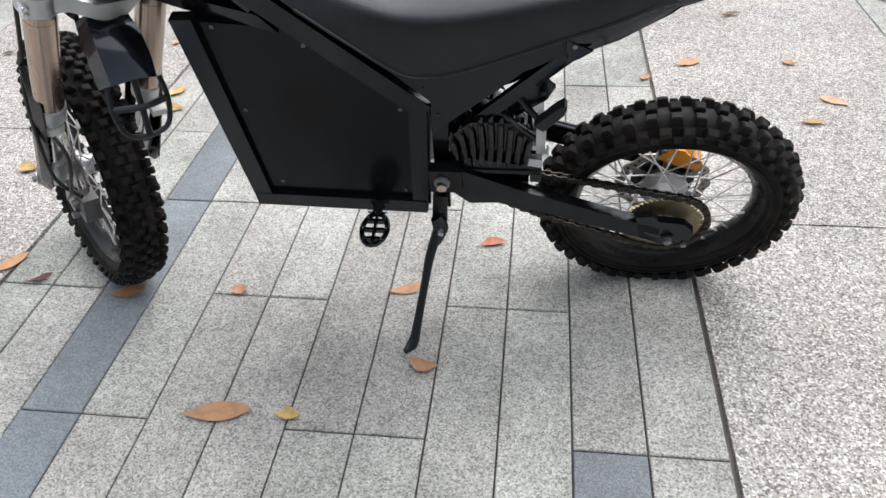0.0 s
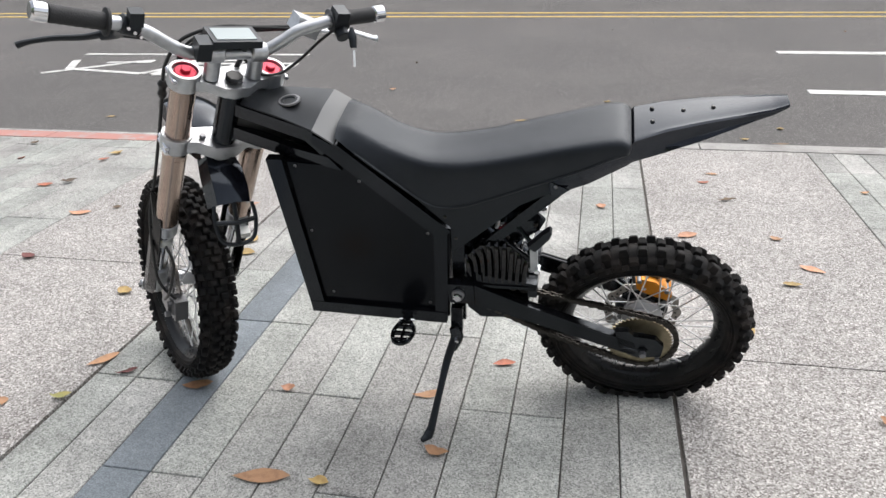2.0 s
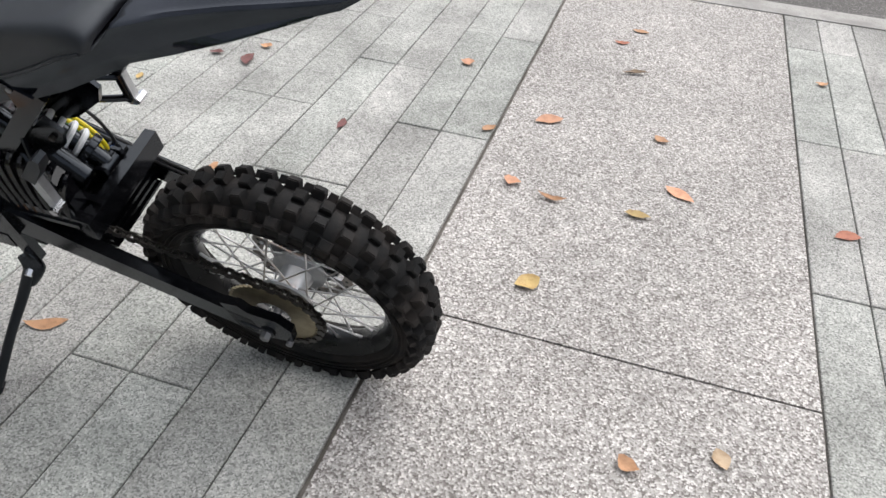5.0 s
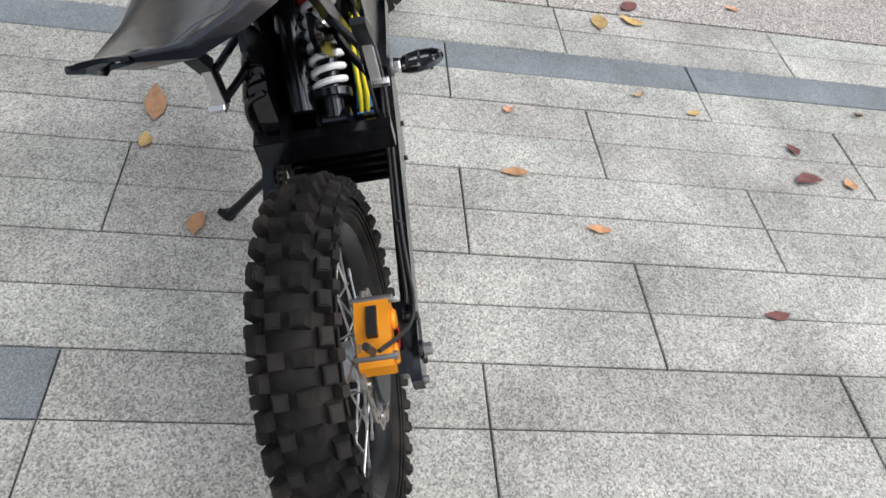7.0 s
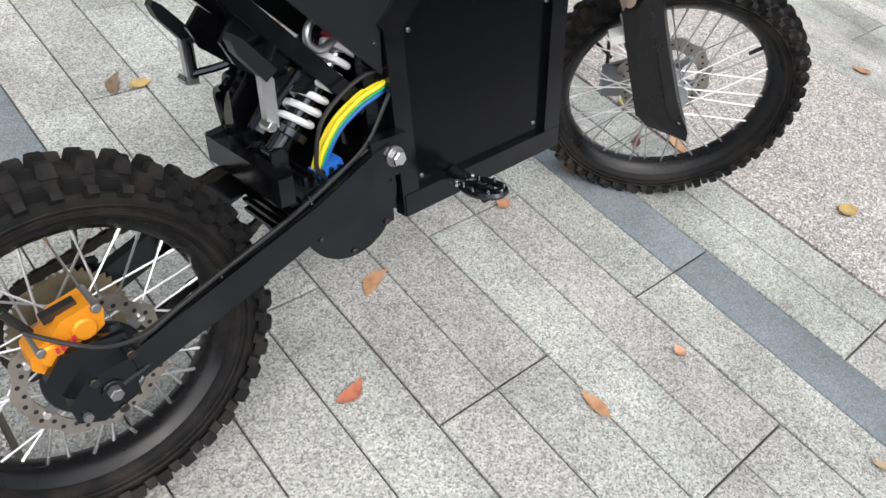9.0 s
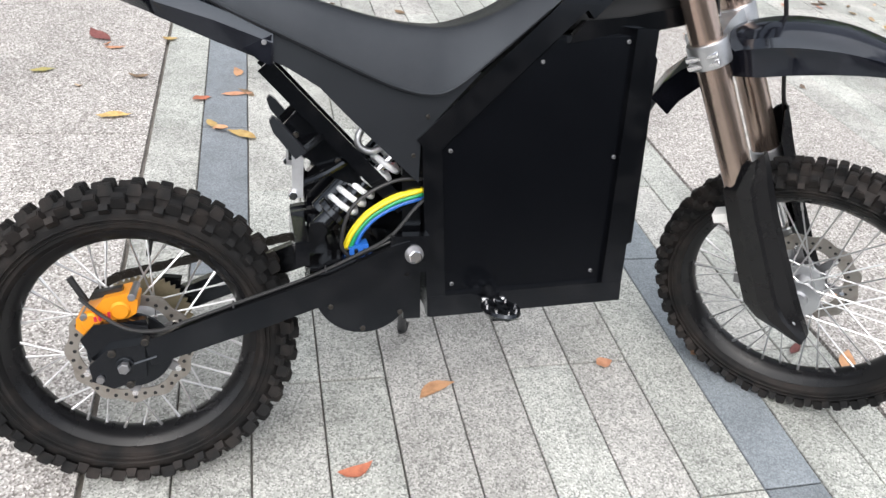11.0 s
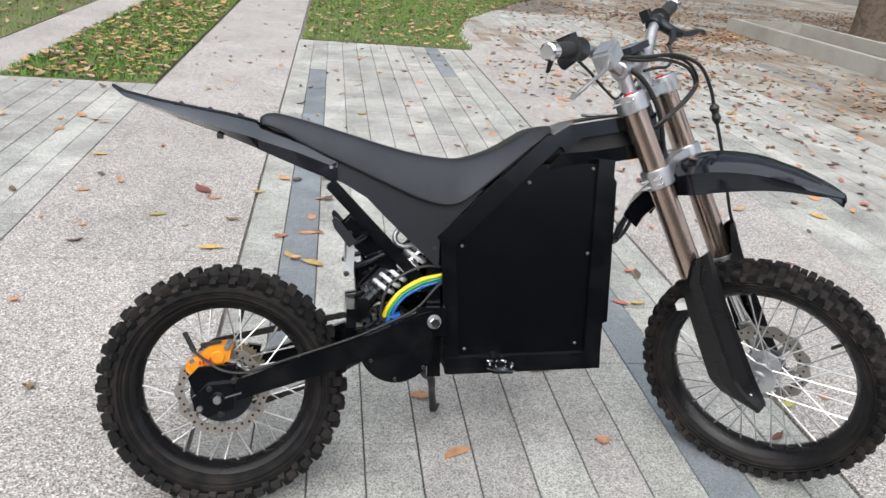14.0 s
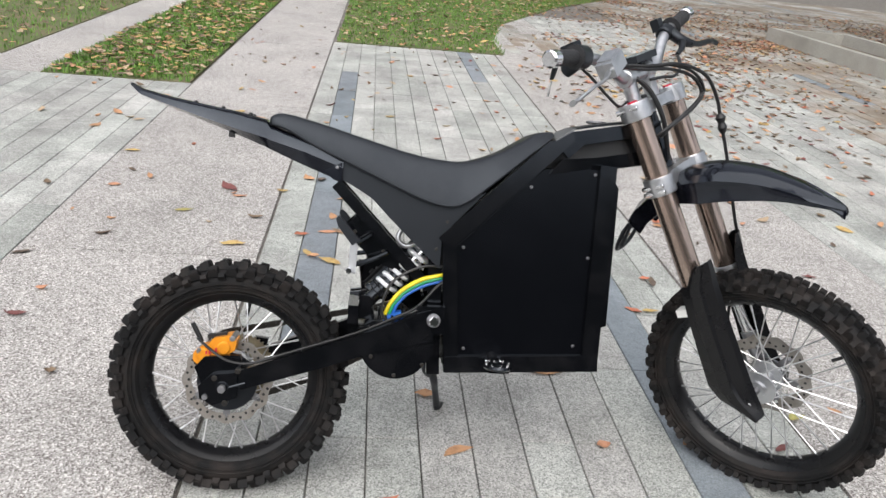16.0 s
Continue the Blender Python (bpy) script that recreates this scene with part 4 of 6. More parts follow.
part("sensor_cable", tube([V(0.222, 0.080, 0.520), V(0.200, 0.092, 0.505), V(0.160, 0.100, 0.462), V(0.110, 0.104, 0.436), V(0.020, 0.105, 0.397), V(-0.10, 0.106, 0.357), V(-0.17, 0.110, 0.335), V(-0.215, 0.114, 0.322), V(-0.262, 0.112, 0.326), V(-0.300, 0.100, 0.344), V(-0.338, 0.074, 0.364)], 0.0030, 8), M["cable"], loom)
part("brake_hose", tube([V(0.168, 0.100, 0.456), V(0.110, 0.097, 0.431), V(0.020, 0.098, 0.393), V(-0.10, 0.099, 0.353), V(-0.20, 0.104, 0.322), V(-0.228, 0.104, 0.318)], 0.0030, 8), M["cable"], loom)
for x, z in ((-0.10, 0.352), (0.050, 0.406)):
    part("cable_tie", tube([V(x, 0.095, z), V(x, 0.103, z + 0.009), V(x, 0.110, z)], 0.0018, 6), M["cable"], loom)

# -- rear caliper --
cal = empty("rear_caliper", Matrix.Identity(4), bike)
part("bracket", profile_block([(-0.236, 0.336), (-0.316, 0.330), (-0.338, 0.306), (-0.322, 0.270), (-0.280, 0.262), (-0.232, 0.290)], 0.100, 0.003, 0.086), M["black_steel"], cal)
bm = profile_block([(-0.252, 0.342), (-0.272, 0.330), (-0.300, 0.318), (-0.334, 0.308), (-0.345, 0.320), (-0.343, 0.336), (-0.328, 0.348), (-0.314, 0.352), (-0.300, 0.368), (-0.262, 0.376), (-0.248, 0.364)], 0.088, 0.007, 0.042)
body = part("caliper_body", bm, M["orange"], cal, "orange anodised brake caliper")
for x, z in ((-0.276, 0.348), (-0.320, 0.331)):
    part("piston_boss", cyl(V(x, 0.086, z), V(x, 0.094, z), 0.015, seg=24, bevel=0.003), M["orange"], body)
for x, z in ((-0.257, 0.366), (-0.330, 0.336)):
    part("caliper_bolt", cyl(V(x, 0.036, z + 0.004), V(x, 0.094, z + 0.004), 0.0062, seg=12, bevel=0.001), M["gun"], body)
part("pad_slot", box(Matrix.Translation(V(-0.294, 0.066, 0.371)) @ pose(0, 0, 0, 0, -10, 0), 0.042, 0.014, 0.010, 0.002), M["cable"], body)
for k in range(4):
    part("mark", box(Matrix.Translation(V(-0.292 - 0.007 * k, 0.0958, 0.344 - 0.002 * k)), 0.004, 0.001, 0.010 - 0.002 * (k % 2)), M["red"], body, "small red lettering bars")
for x, z in ((-0.239, 0.304), (-0.290, 0.287), (-0.266, 0.232)):
    knob = part("bracket_bolt", cyl(V(x, 0.100, z), V(x, 0.1175, z), 0.0062, seg=14, bevel=0.001), M["chain"], cal)
    # recess shade again drawn as a black disc on the head
    part("socket", cyl(V(x, 0.1170, z), V(x, 0.1182, z), 0.0028, seg=6), M["cable"], knob)
part("banjo", cyl(V(-0.330, 0.064, 0.354), V(-0.352, 0.064, 0.396), 0.0055, seg=10, bevel=0.001), M["cable"], cal)

# -- side stand and pegs --
stand = empty("side_stand", Matrix.Translation((0.008, 0, 0)), bike)
part("bracket", profile_block([(0.185, 0.365), (0.215, 0.365), (0.222, 0.282), (0.190, 0.282)], -0.094, 0.003, -0.078), M["black_steel"], stand)
part("cheek", tube([V(0.212, -0.098, 0.300), V(0.204, -0.106, 0.270), V(0.216, -0.128, 0.244)], [0.014, 0.019, 0.012], 12, squash=0.6), M["black_steel"], stand)
part("leg", tube([V(0.208, -0.108, 0.274), V(0.226, -0.148, 0.226), V(0.236, -0.200, 0.186), V(0.246, -0.248, 0.144), V(0.254, -0.288, 0.110)], [0.012, 0.0105, 0.009, 0.0095, 0.011], 10), M["matte_black"], stand)
part("foot", tube([V(0.252, -0.278, 0.116), V(0.260, -0.300, 0.102), V(0.272, -0.318, 0.106)], [0.011, 0.015, 0.007], 10, squash=0.6), M["matte_black"], stand)
part("stand_bolt", cyl(V(0.203, -0.112, 0.276), V(0.203, -0.126, 0.272), 0.0065, seg=6, bevel=0.001), M["chrome"], stand)
for q in (-1, 1):
    peg = empty("foot_peg", Matrix.Translation((0.008, 0, 0.040 if q > 0 else 0.016)), bike)
    part("mount", tube([V(0.330, q * 0.080, 0.312), V(0.332, q * 0.112, 0.306)], 0.011, 10), M["black_steel"], peg)
    bm = bmesh.new()
    ring_o = []
    for k in range(20):
        a = 2 * math.pi * k / 20
        ring_o.append((0.026 * math.cos(a), 0.150 + 0.042 * math.sin(a)))
    pts3 = [V(0.332 + x, q * b, 0.302 + 0.10 * (b - 0.12)) for x, b in ring_o]
    add_tube(bm, pts3 + pts3[:1], 0.0060, 6, 1)
    for k in range(3):
        b = 0.128 + 0.022 * k
        add_bar(bm, V(0.310, q * b, 0.302), V(0.354, q * b, 0.302), 0.006, 0.012)
    add_bar(bm, V(0.332, q * 0.110, 0.301), V(0.332, q * 0.188, 0.305), 0.006, 0.010)
    part("tread", bm, M["black_steel"], peg, "serrated black footrest")
    part("pin", cyl(V(0.312, q * 0.104, 0.304), V(0.352, q * 0.104, 0.304), 0.0045, seg=8), M["chrome"], peg)
    part("spring", tube([V(0.320, q * 0.096, 0.296), V(0.340, q * 0.100, 0.288), V(0.350, q * 0.108, 0.298)], 0.0035, 6), M["chrome"], peg)
    for k in range(8):
        a = 2 * math.pi * k / 8
        p = V(0.332 + 0.024 * math.cos(a), q * (0.150 + 0.040 * math.sin(a)), 0.307 + 0.004 * math.sin(a))
        part("stud", cyl(p, p + Vector((0, 0, 0.008)), 0.0028, seg=6), M["chrome"], peg)

# -- fork --
fork = empty("front_fork", Matrix.Identity(4), bike)
FO = 0.030
for q in (-1, 1):
    r = q * 0.096
    part("outer_tube", cyl(S(FO, r, -0.004), S(FO, r, -0.468), 0.0275, seg=32, bevel=0.002), M["bronze"], fork, "bronze anodised fork tube")
    part("lower_collar", cyl(S(FO, r, -0.463), S(FO, r, -0.502), 0.0300, seg=32, bevel=0.003), M["alloy"], fork)
    for s in (-0.165, -0.235):
        part("tube_ring", cyl(S(FO, r, s), S(FO, r, s - 0.0022), 0.0280, seg=32), M["bronze"], fork)
    part("slider", cyl(S(FO, r, -0.495), S(FO + 0.010, r, -0.70), 0.0195, seg=24), M["chrome"], fork)
    part("axle_lug", tube([S(FO + 0.006, r, -0.650), S(FO + 0.016, r * 0.95, -0.72), S(FO + 0.032, r * 0.88, -0.775)], [0.024, 0.024, 0.017], 16), M["alloy"], fork, "cast alloy axle clamp")
    # guard: a folded shield round the slider, with a toe below
    rows = []
    for s, pb, pf in ((-0.389, 0.062, 0.088), (-0.418, 0.032, 0.088), (-0.445, 0.009, 0.086), (-0.518, 0.004, 0.084), (-0.600, 0.000, 0.085), (-0.695, -0.003, 0.087), (-0.732, 0.014, 0.089), (-0.766, 0.052, 0.092), (-0.789, 0.078, 0.093)):
        w = pf - pb
        rows.append([S(pb - 0.004, r + q * 0.022, s), S(pb + w * 0.30, r + q * 0.033, s), S(pb + w * 0.60, r + q * 0.031, s), S(pb + w * 0.66, r + q * 0.023, s), S(pf - w * 0.08, r + q * 0.010, s), S(pf, r - q * 0.006, s), S(pf - w * 0.2, r - q * 0.028 * min(1, w * 14), s)])
    bm = bmesh.new()
    add_sheet(bm, rows, 0.003)
    part("fork_guard", bm, M["rim"], fork, "folded black plastic fork guard", 22)
    if q < 0:
        part("clamp_ring", cyl(S(FO, r, -0.522), S(FO, r, -0.544), 0.0235, seg=24, bevel=0.002), M["white_plastic"], fork, "white strap")
    part("fork_cap", cyl(S(FO, r, -0.006), S(FO, r, 0.004), 0.0245, seg=28, bevel=0.003), M["red"], fork, "red fork cap")
    part("cap_knob", cyl(S(FO, r, 0.003), S(FO, r, 0.011), 0.0115, seg=6, bevel=0.002), M["red"], fork)
    for s, n in ((-0.010, 1), (-0.195, 2)):
        for k in range(n):
            part("pinch_bolt", cyl(S(FO - 0.030, r + q * 0.030, s - 0.014 * k + 0.006), S(FO + 0.024, r + q * 0.030, s - 0.014 * k + 0.006), 0.0058, seg=8, bevel=0.001), M["chrome"], fork)
part("front_axle", cyl(S(0.064, -0.120, -0.754), S(0.064, 0.104, -0.754), 0.0085, seg=16), M["gun"], fork)
for q in (-1, 1):
    part("axle_cap", cyl(S(0.064, q * 0.104 - 0.008, -0.754), S(0.064, q * 0.122 - 0.008, -0.754), 0.0145, seg=20, bevel=0.002), M["alloy"], fork)
    part("axle_bolt", cyl(S(0.064, q * 0.120 - 0.008, -0.754), S(0.064, q * 0.128 - 0.008, -0.754), 0.0075, seg=6, bevel=0.001), M["gun"], fork)


def yoke(s, thick, name, rim):
    bm = bmesh.new()
    pts = [(-0.030, -0.026), (-0.030, 0.026), (-0.004, 0.060), (FO - 0.030, 0.096), (FO - 0.008, 0.128), (FO + 0.020, 0.126), (FO + 0.032, 0.100), (FO + 0.018, 0.060), (FO + 0.014, 0.0)]
    pts += [(p, -r) for p, r in pts[-2:0:-1] if r > 0.03]
    a = [bm.verts.new(S(p, r, s - thick / 2)) for p, r in pts]
    b = [bm.verts.new(S(p, r, s + thick / 2)) for p, r in pts]
    bm.faces.new(a)
    bm.faces.new(b[::-1])
    for i in range(len(pts)):
        j = (i + 1) % len(pts)
        bm.faces.new((a[i], b[i], b[j], a[j]))
    soften(bm, 0.004, 2)
    for q in (-1, 1):
        add_lathe(bm, [(0.0285, -thick * 0.75), (0.0335, -thick * 0.75), (0.0350, -thick * 0.65), (0.0350, rim - 0.002), (0.0335, rim), (0.0275, rim), (0.0265, rim - 0.002), (0.0265, -thick * 0.2)], S(FO, q * 0.097, s), s_up, 32, close=True)
    return part(name, bm, M["alloy"], fork, "silver cast triple clamp")


yoke(-0.014, 0.024, "top_clamp", 0.022)
yoke(-0.188, 0.032, "bottom_clamp", 0.018)
part("steering_nut", cyl(S(0, 0, -0.002), S(0, 0, 0.012), 0.020, seg=8, bevel=0.003), M["cable"], fork)
part("stem", cyl(S(0, 0, -0.035), S(0, 0, -0.004), 0.028, seg=28, bevel=0.003), M["alloy"], fork)
part("stem_foot", cyl(S(0, 0, -0.225), S(0, 0, -0.200), 0.024, seg=24, bevel=0.003), M["alloy"], fork)
part("bolt", cyl(S(0.010, -0.045, -0.172), S(0.010, -0.045, -0.162), 0.008, seg=6, bevel=0.001), M["gun"], fork)

# front fender: high front blade and the rear flap with cut-outs
rows = []
for p, s, hw, drop, pinch in ((0.020, -0.202, 0.040, 0.050, 1.0), (0.056, -0.188, 0.054, 0.068, 0.99), (0.096, -0.187, 0.063, 0.075, 0.94), (0.150, -0.197, 0.066, 0.071, 0.88), (0.218, -0.226, 0.063, 0.056, 0.97), (0.273, -0.264, 0.054, 0.036, 1.0), (0.314, -0.300, 0.042, 0.022, 1.0), (0.346, -0.330, 0.026, 0.012, 1.0), (0.366, -0.352, 0.010, 0.004, 1.0)):
    side_line = [(-0.006, 1.0, -drop), (0, pinch, -drop * 0.62), (0, 0.96, -drop * 0.34), (0, 0.80, -0.011), (0, 0.52, -0.002), (0, 0.24, 0.004)]
    rows.append([S(p + dp, -hw * k, s + ds) for dp, k, ds in side_line] + [S(p, 0, s + 0.003)] + [S(p + dp, hw * k, s + ds) for dp, k, ds in side_line[::-1]])
fine = [smooth_line([r[i] for r in rows], 3) for i in range(13)]
bm = bmesh.new()
add_sheet(bm, [[fine[i][k] for i in range(13)] for k in range(len(fine[0]))], 0.0035)
mud = part("front_fender", bm, M["gloss_black"], fork, "glossy black front fender", 26)
part("fender_mount", tube([S(0.0, 0, -0.212), S(0.02, 0, -0.236)], 0.030, 16), M["matte_black"], mud)
rows = []
for p, s, hw in ((0.0, -0.222, 0.042), (-0.045, -0.230, 0.050), (-0.085, -0.248, 0.052), (-0.115, -0.272, 0.050)):
    rows.append([S(p + 0.026, -hw, s - 0.036), S(p, -hw * 0.8, s), S(p - 0.004, 0, s + 0.010), S(p, hw * 0.8, s), S(p + 0.026, hw, s - 0.036)])
bm = bmesh.new()
add_sheet(bm, rows, 0.0035)
part("rear_flap", bm, M["gloss_black"], mud, "black fender flap behind the fork", 30)
bm = bmesh.new()
add_tube(bm, [S(-0.110, -0.046, -0.278), S(-0.140, -0.050, -0.304), S(-0.172, -0.038, -0.336), S(-0.180, 0.0, -0.344), S(-0.172, 0.038, -0.336), S(-0.140, 0.050, -0.304), S(-0.110, 0.046, -0.278)], 0.0050, 8, 5)
add_tube(bm, [S(-0.110, 0, -0.268), S(-0.146, 0, -0.304), S(-0.180, 0, -0.342)], 0.0060, 8, 3)
add_tube(bm, [S(-0.140, -0.048, -0.304), S(-0.150, 0, -0.300), S(-0.140, 0.048, -0.304)], 0.0060, 8, 3)
part("flap_frame", bm, M["matte_black"], mud)

# front caliper on the left leg
fc = empty("front_caliper", Matrix.Identity(4), bike)
part("caliper_body", box(Matrix.Translation(S(-0.050, -0.062, -0.735)) @ front_m.to_3x3().to_4x4() @ pose(0, 0, 0, 0, 18, 0), 0.044, 0.036, 0.060, 0.008), M["gun"], fc, "dark grey brake caliper")
part("bracket", box(Matrix.Translation(S(-0.018, -0.084, -0.735)) @ front_m.to_3x3().to_4x4(), 0.050, 0.010, 0.060, 0.003), M["gun"], fc)
for s in (-0.712, -0.758):
    part("caliper_bolt", cyl(S(-0.050, -0.084, s), S(-0.050, -0.098, s), 0.008, seg=8, bevel=0.001), M["gun"], fc)
part("hose", tube([S(-0.050, -0.075, -0.695), S(-0.030, -0.115, -0.640), S(-0.002, -0.128, -0.570), S(0.058, -0.128, -0.46), S(0.078, -0.118, -0.36), S(0.108, -0.108, -0.22), S(0.125, -0.105, -0.117)], 0.0042, 8), M["cable"], fc, "black brake hose")
part("boot", tube([S(0.127, -0.105, -0.095), S(0.1265, -0.105, -0.105), S(0.125, -0.105, -0.117), S(0.1235, -0.105, -0.130), S(0.121, -0.105, -0.142)], [0.006, 0.0125, 0.008, 0.0115, 0.006], 12), M["cable"], fc)
part("speed_cable", tube([S(-0.040, -0.100, -0.70), S(-0.075, -0.105, -0.62), S(-0.06, -0.10, -0.53), S(-0.022, -0.11, -0.50)], 0.0038, 8), M["cable"], fc)
part("label_tag", box(Matrix.Translation(S(-0.012, 0.100, -0.505)) @ front_m.to_3x3().to_4x4(), 0.030, 0.030, 0.018, 0.002), M["white_plastic"], fork, "white tag on the fork leg")

# -- handlebar --
bar = empty("handlebar", Matrix.Identity(4), bike)
line = [S(0.010, -0.362, 0.156), S(0.009, -0.282, 0.141), S(0.009, -0.236, 0.134), S(0.010, -0.190, 0.116), S(0.010, -0.139, 0.083), S(0.012, -0.092, 0.062), S(0.012, 0, 0.060), S(0.012, 0.056, 0.062), S(0.011, 0.098, 0.088), S(0.010, 0.134, 0.118), S(0.010, 0.187, 0.137), S(0.012, 0.245, 0.148), S(0.014, 0.308, 0.156)]
part("bar", tube(line, 0.0135, 16, 6), M["alloy"], bar, "silver aluminium handlebar")
for q in (-1, 1):
    part("riser", tube([S(0.010, q * 0.048, 0.000), S(0.012, q * 0.048, 0.050)], 0.017, 16), M["alloy"], bar)
    part("riser_cap", cyl(S(0.012, q * 0.030, 0.062), S(0.012, q * 0.066, 0.062), 0.0215, seg=20, bevel=0.003), M["alloy"], bar)


def grip(q):
    e0, e1 = (S(0.012, 0.235, 0.147), S(0.014, 0.308, 0.156)) if q > 0 else (S(0.009, -0.262, 0.1385), S(0.010, -0.362, 0.156))
    d = (e1 - e0)
    bm = bmesh.new()
    prof = []
    L = d.length
    for i in range(15):
        t = i / 14
        prof.append((0.0172 if i % 2 else 0.0160, L * (0.06 + 0.94 * t)))
    add_lathe(bm, [(0, 0), (0.026, 0.0), (0.026, L * 0.05)] + prof + [(0, L)], e0, d, 24)
    part("grip", bm, M["grip"], bar, "black ribbed rubber grip")
    part("bar_end", cyl(e1, e1 + d.normalized() * 0.030, 0.0185, seg=24, bevel=0.004), M["chrome"], bar, "chrome bar-end weight")


grip(-1)
grip(1)
# left: clutch-side lever and switch clamp
lev = empty("left_lever", Matrix.Identity(4), bike)
part("perch", tube([S(0.012, -0.238, 0.132), S(0.036, -0.236, 0.100), S(0.050, -0.262, 0.080)], [0.016, 0.014, 0.010], 12), M["matte_black"], lev)
part("adjuster", tube([S(0.040, -0.232, 0.094), S(0.050, -0.195, 0.080), S(0.050, -0.160, 0.070)], [0.010, 0.008, 0.005], 12), M["matte_black"], lev)
part("blade", tube([S(0.050, -0.250, 0.086), S(0.054, -0.290, 0.074), S(0.055, -0.345, 0.071), S(0.050, -0.385, 0.068), S(0.050, -0.408, 0.060)], [0.011, 0.0095, 0.0085, 0.008, 0.0105], 10, squash=0.65), M["matte_black"], lev, "black folding lever")
part("clamp", cyl(S(0.008, -0.240, 0.136), S(0.008, -0.206, 0.128), 0.020, seg=16, bevel=0.003), M["matte_black"], lev)
part("switch", box(Matrix.Translation(S(-0.002, -0.216, 0.156)) @ front_m.to_3x3().to_4x4(), 0.022, 0.026, 0.030, 0.004), M["matte_black"], lev)
for k in range(3):
    part("screw", cyl(S(-0.014, -0.232 + 0.012 * k, 0.142 - 0.010 * k), S(-0.020, -0.232 + 0.012 * k, 0.144 - 0.010 * k), 0.0036, seg=8), M["chrome"], lev)
# right: throttle housing, silver reservoir, lever, ignition key
thr = empty("throttle", Matrix.Identity(4), bike)
part("housing", tube([S(0.011, 0.202, 0.141), S(0.012, 0.234, 0.147)], 0.026, 18), M["matte_black"], thr)
part("thumb_block", box(Matrix.Translation(S(0.000, 0.216, 0.166)) @ front_m.to_3x3().to_4x4(), 0.034, 0.030, 0.024, 0.006), M["matte_black"], thr)
part("key_barrel", cyl(S(0.004, 0.222, 0.134), S(-0.030, 0.222, 0.126), 0.015, seg=20, bevel=0.002), M["matte_black"], thr)
res = empty("brake_reservoir", Matrix.Identity(4), bike)
part("body", box(Matrix.Translation(S(0.048, 0.166, 0.104)) @ front_m.to_3x3().to_4x4() @ pose(0, 0, 0, 20, 8, 0), 0.042, 0.058, 0.034, 0.008), M["alloy"], res, "silver brake fluid reservoir")
part("lid", box(Matrix.Translation(S(0.046, 0.162, 0.123)) @ front_m.to_3x3().to_4x4() @ pose(0, 0, 0, 20, 8, 0), 0.036, 0.050, 0.007, 0.003), M["alloy"], res)
part("lever", tube([S(0.045, 0.175, 0.096), S(0.062, 0.235, 0.080), S(0.068, 0.300, 0.074), S(0.058, 0.362, 0.062), S(0.056, 0.374, 0.061)], [0.009, 0.0075, 0.0062, 0.0075, 0.0105], 10, squash=0.6), M["alloy"], res, "silver brake lever")
key = empty("ignition_key", Matrix.Identity(4), bike)
part("bow", tube([S(-0.032, 0.232, 0.154), S(-0.046, 0.232, 0.140), S(-0.062, 0.232, 0.122)], [0.004, 0.011, 0.008], 12, squash=0.45), M["matte_black"], key)
part("blade", box(Matrix.Translation(S(-0.076, 0.232, 0.104)) @ front_m.to_3x3().to_4x4() @ pose(0, 0, 0, 0, 38, 0), 0.003, 0.006, 0.036, 0.001), M["chrome"], key)
# display
dm = Matrix.Translation(S(0.014, -0.012, 0.098)) @ front_m.to_3x3().to_4x4() @ pose(0, 0, 0, 0, 6, 0)
disp = empty("display", Matrix.Identity(4), bike)
part("case", box(dm, 0.064, 0.106, 0.016, 0.005), M["matte_black"], disp, "black display case")
part("screen", box(dm @ pose(0, 0, 0.0085), 0.046, 0.086, 0.002, 0.0008), M["screen"], disp, "grey display glass")
for q in (-1, 1):
    part("bracket", tube([S(0.012, q * 0.026 - 0.012, 0.070), S(0.012, q * 0.026 - 0.012, 0.094)], 0.010, 10), M["matte_black"], disp)
part("side_button", box(Matrix.Translation(S(-0.002, -0.080, 0.084)) @ front_m.to_3x3().to_4x4(), 0.034, 0.030, 0.042, 0.006), M["matte_black"], disp)
# cables round the bars
cab = empty("handlebar_cables", Matrix.Identity(4), bike)
part("left_cable", tube([S(0.048, -0.165, 0.072), S(0.062, -0.125, 0.040), S(0.060, -0.085, 0.026), S(0.048, -0.050, 0.034), S(0.040, 0.0, 0.040)], 0.0038, 8), M["cable"], cab)
part("right_cable", tube([S(0.000, 0.226, 0.140), S(0.006, 0.190, 0.095), S(0.008, 0.150, 0.040), S(0.004, 0.110, 0.010), S(0.000, 0.06, 0.012), S(0.03, 0.03, 0.03)], 0.0034, 8), M["cable"], cab)
part("hose_loop", tube([S(0.045, 0.140, 0.098), S(0.080, 0.095, 0.070), S(0.105, 0.020, 0.047), S(0.120, -0.045, 0.010), S(0.112, -0.075, -0.035), S(0.095, -0.015, -0.058), S(0.070, 0.055, -0.075), S(0.045, 0.070, -0.085)], 0.0040, 8), M["cable"], cab)
part("hose_to_wheel", tube([S(0.040, 0.160, 0.100), S(0.085, 0.080, 0.072), S(0.120, 0.000, 0.050), S(0.138, -0.070, 0.005), S(0.135, -0.100, -0.055), S(0.127, -0.105, -0.10)], 0.0042, 8), M["cable"], cab)
part("twin_hose", tube([S(0.046, 0.150, 0.102), S(0.084, 0.090, 0.075), S(0.110, 0.015, 0.054), S(0.126, -0.045, 0.018), S(0.119, -0.080, -0.030), S(0.105, -0.030, -0.056), S(0.078, 0.045, -0.074), S(0.050, 0.060, -0.090)], 0.0036, 8), M["cable"], cab)
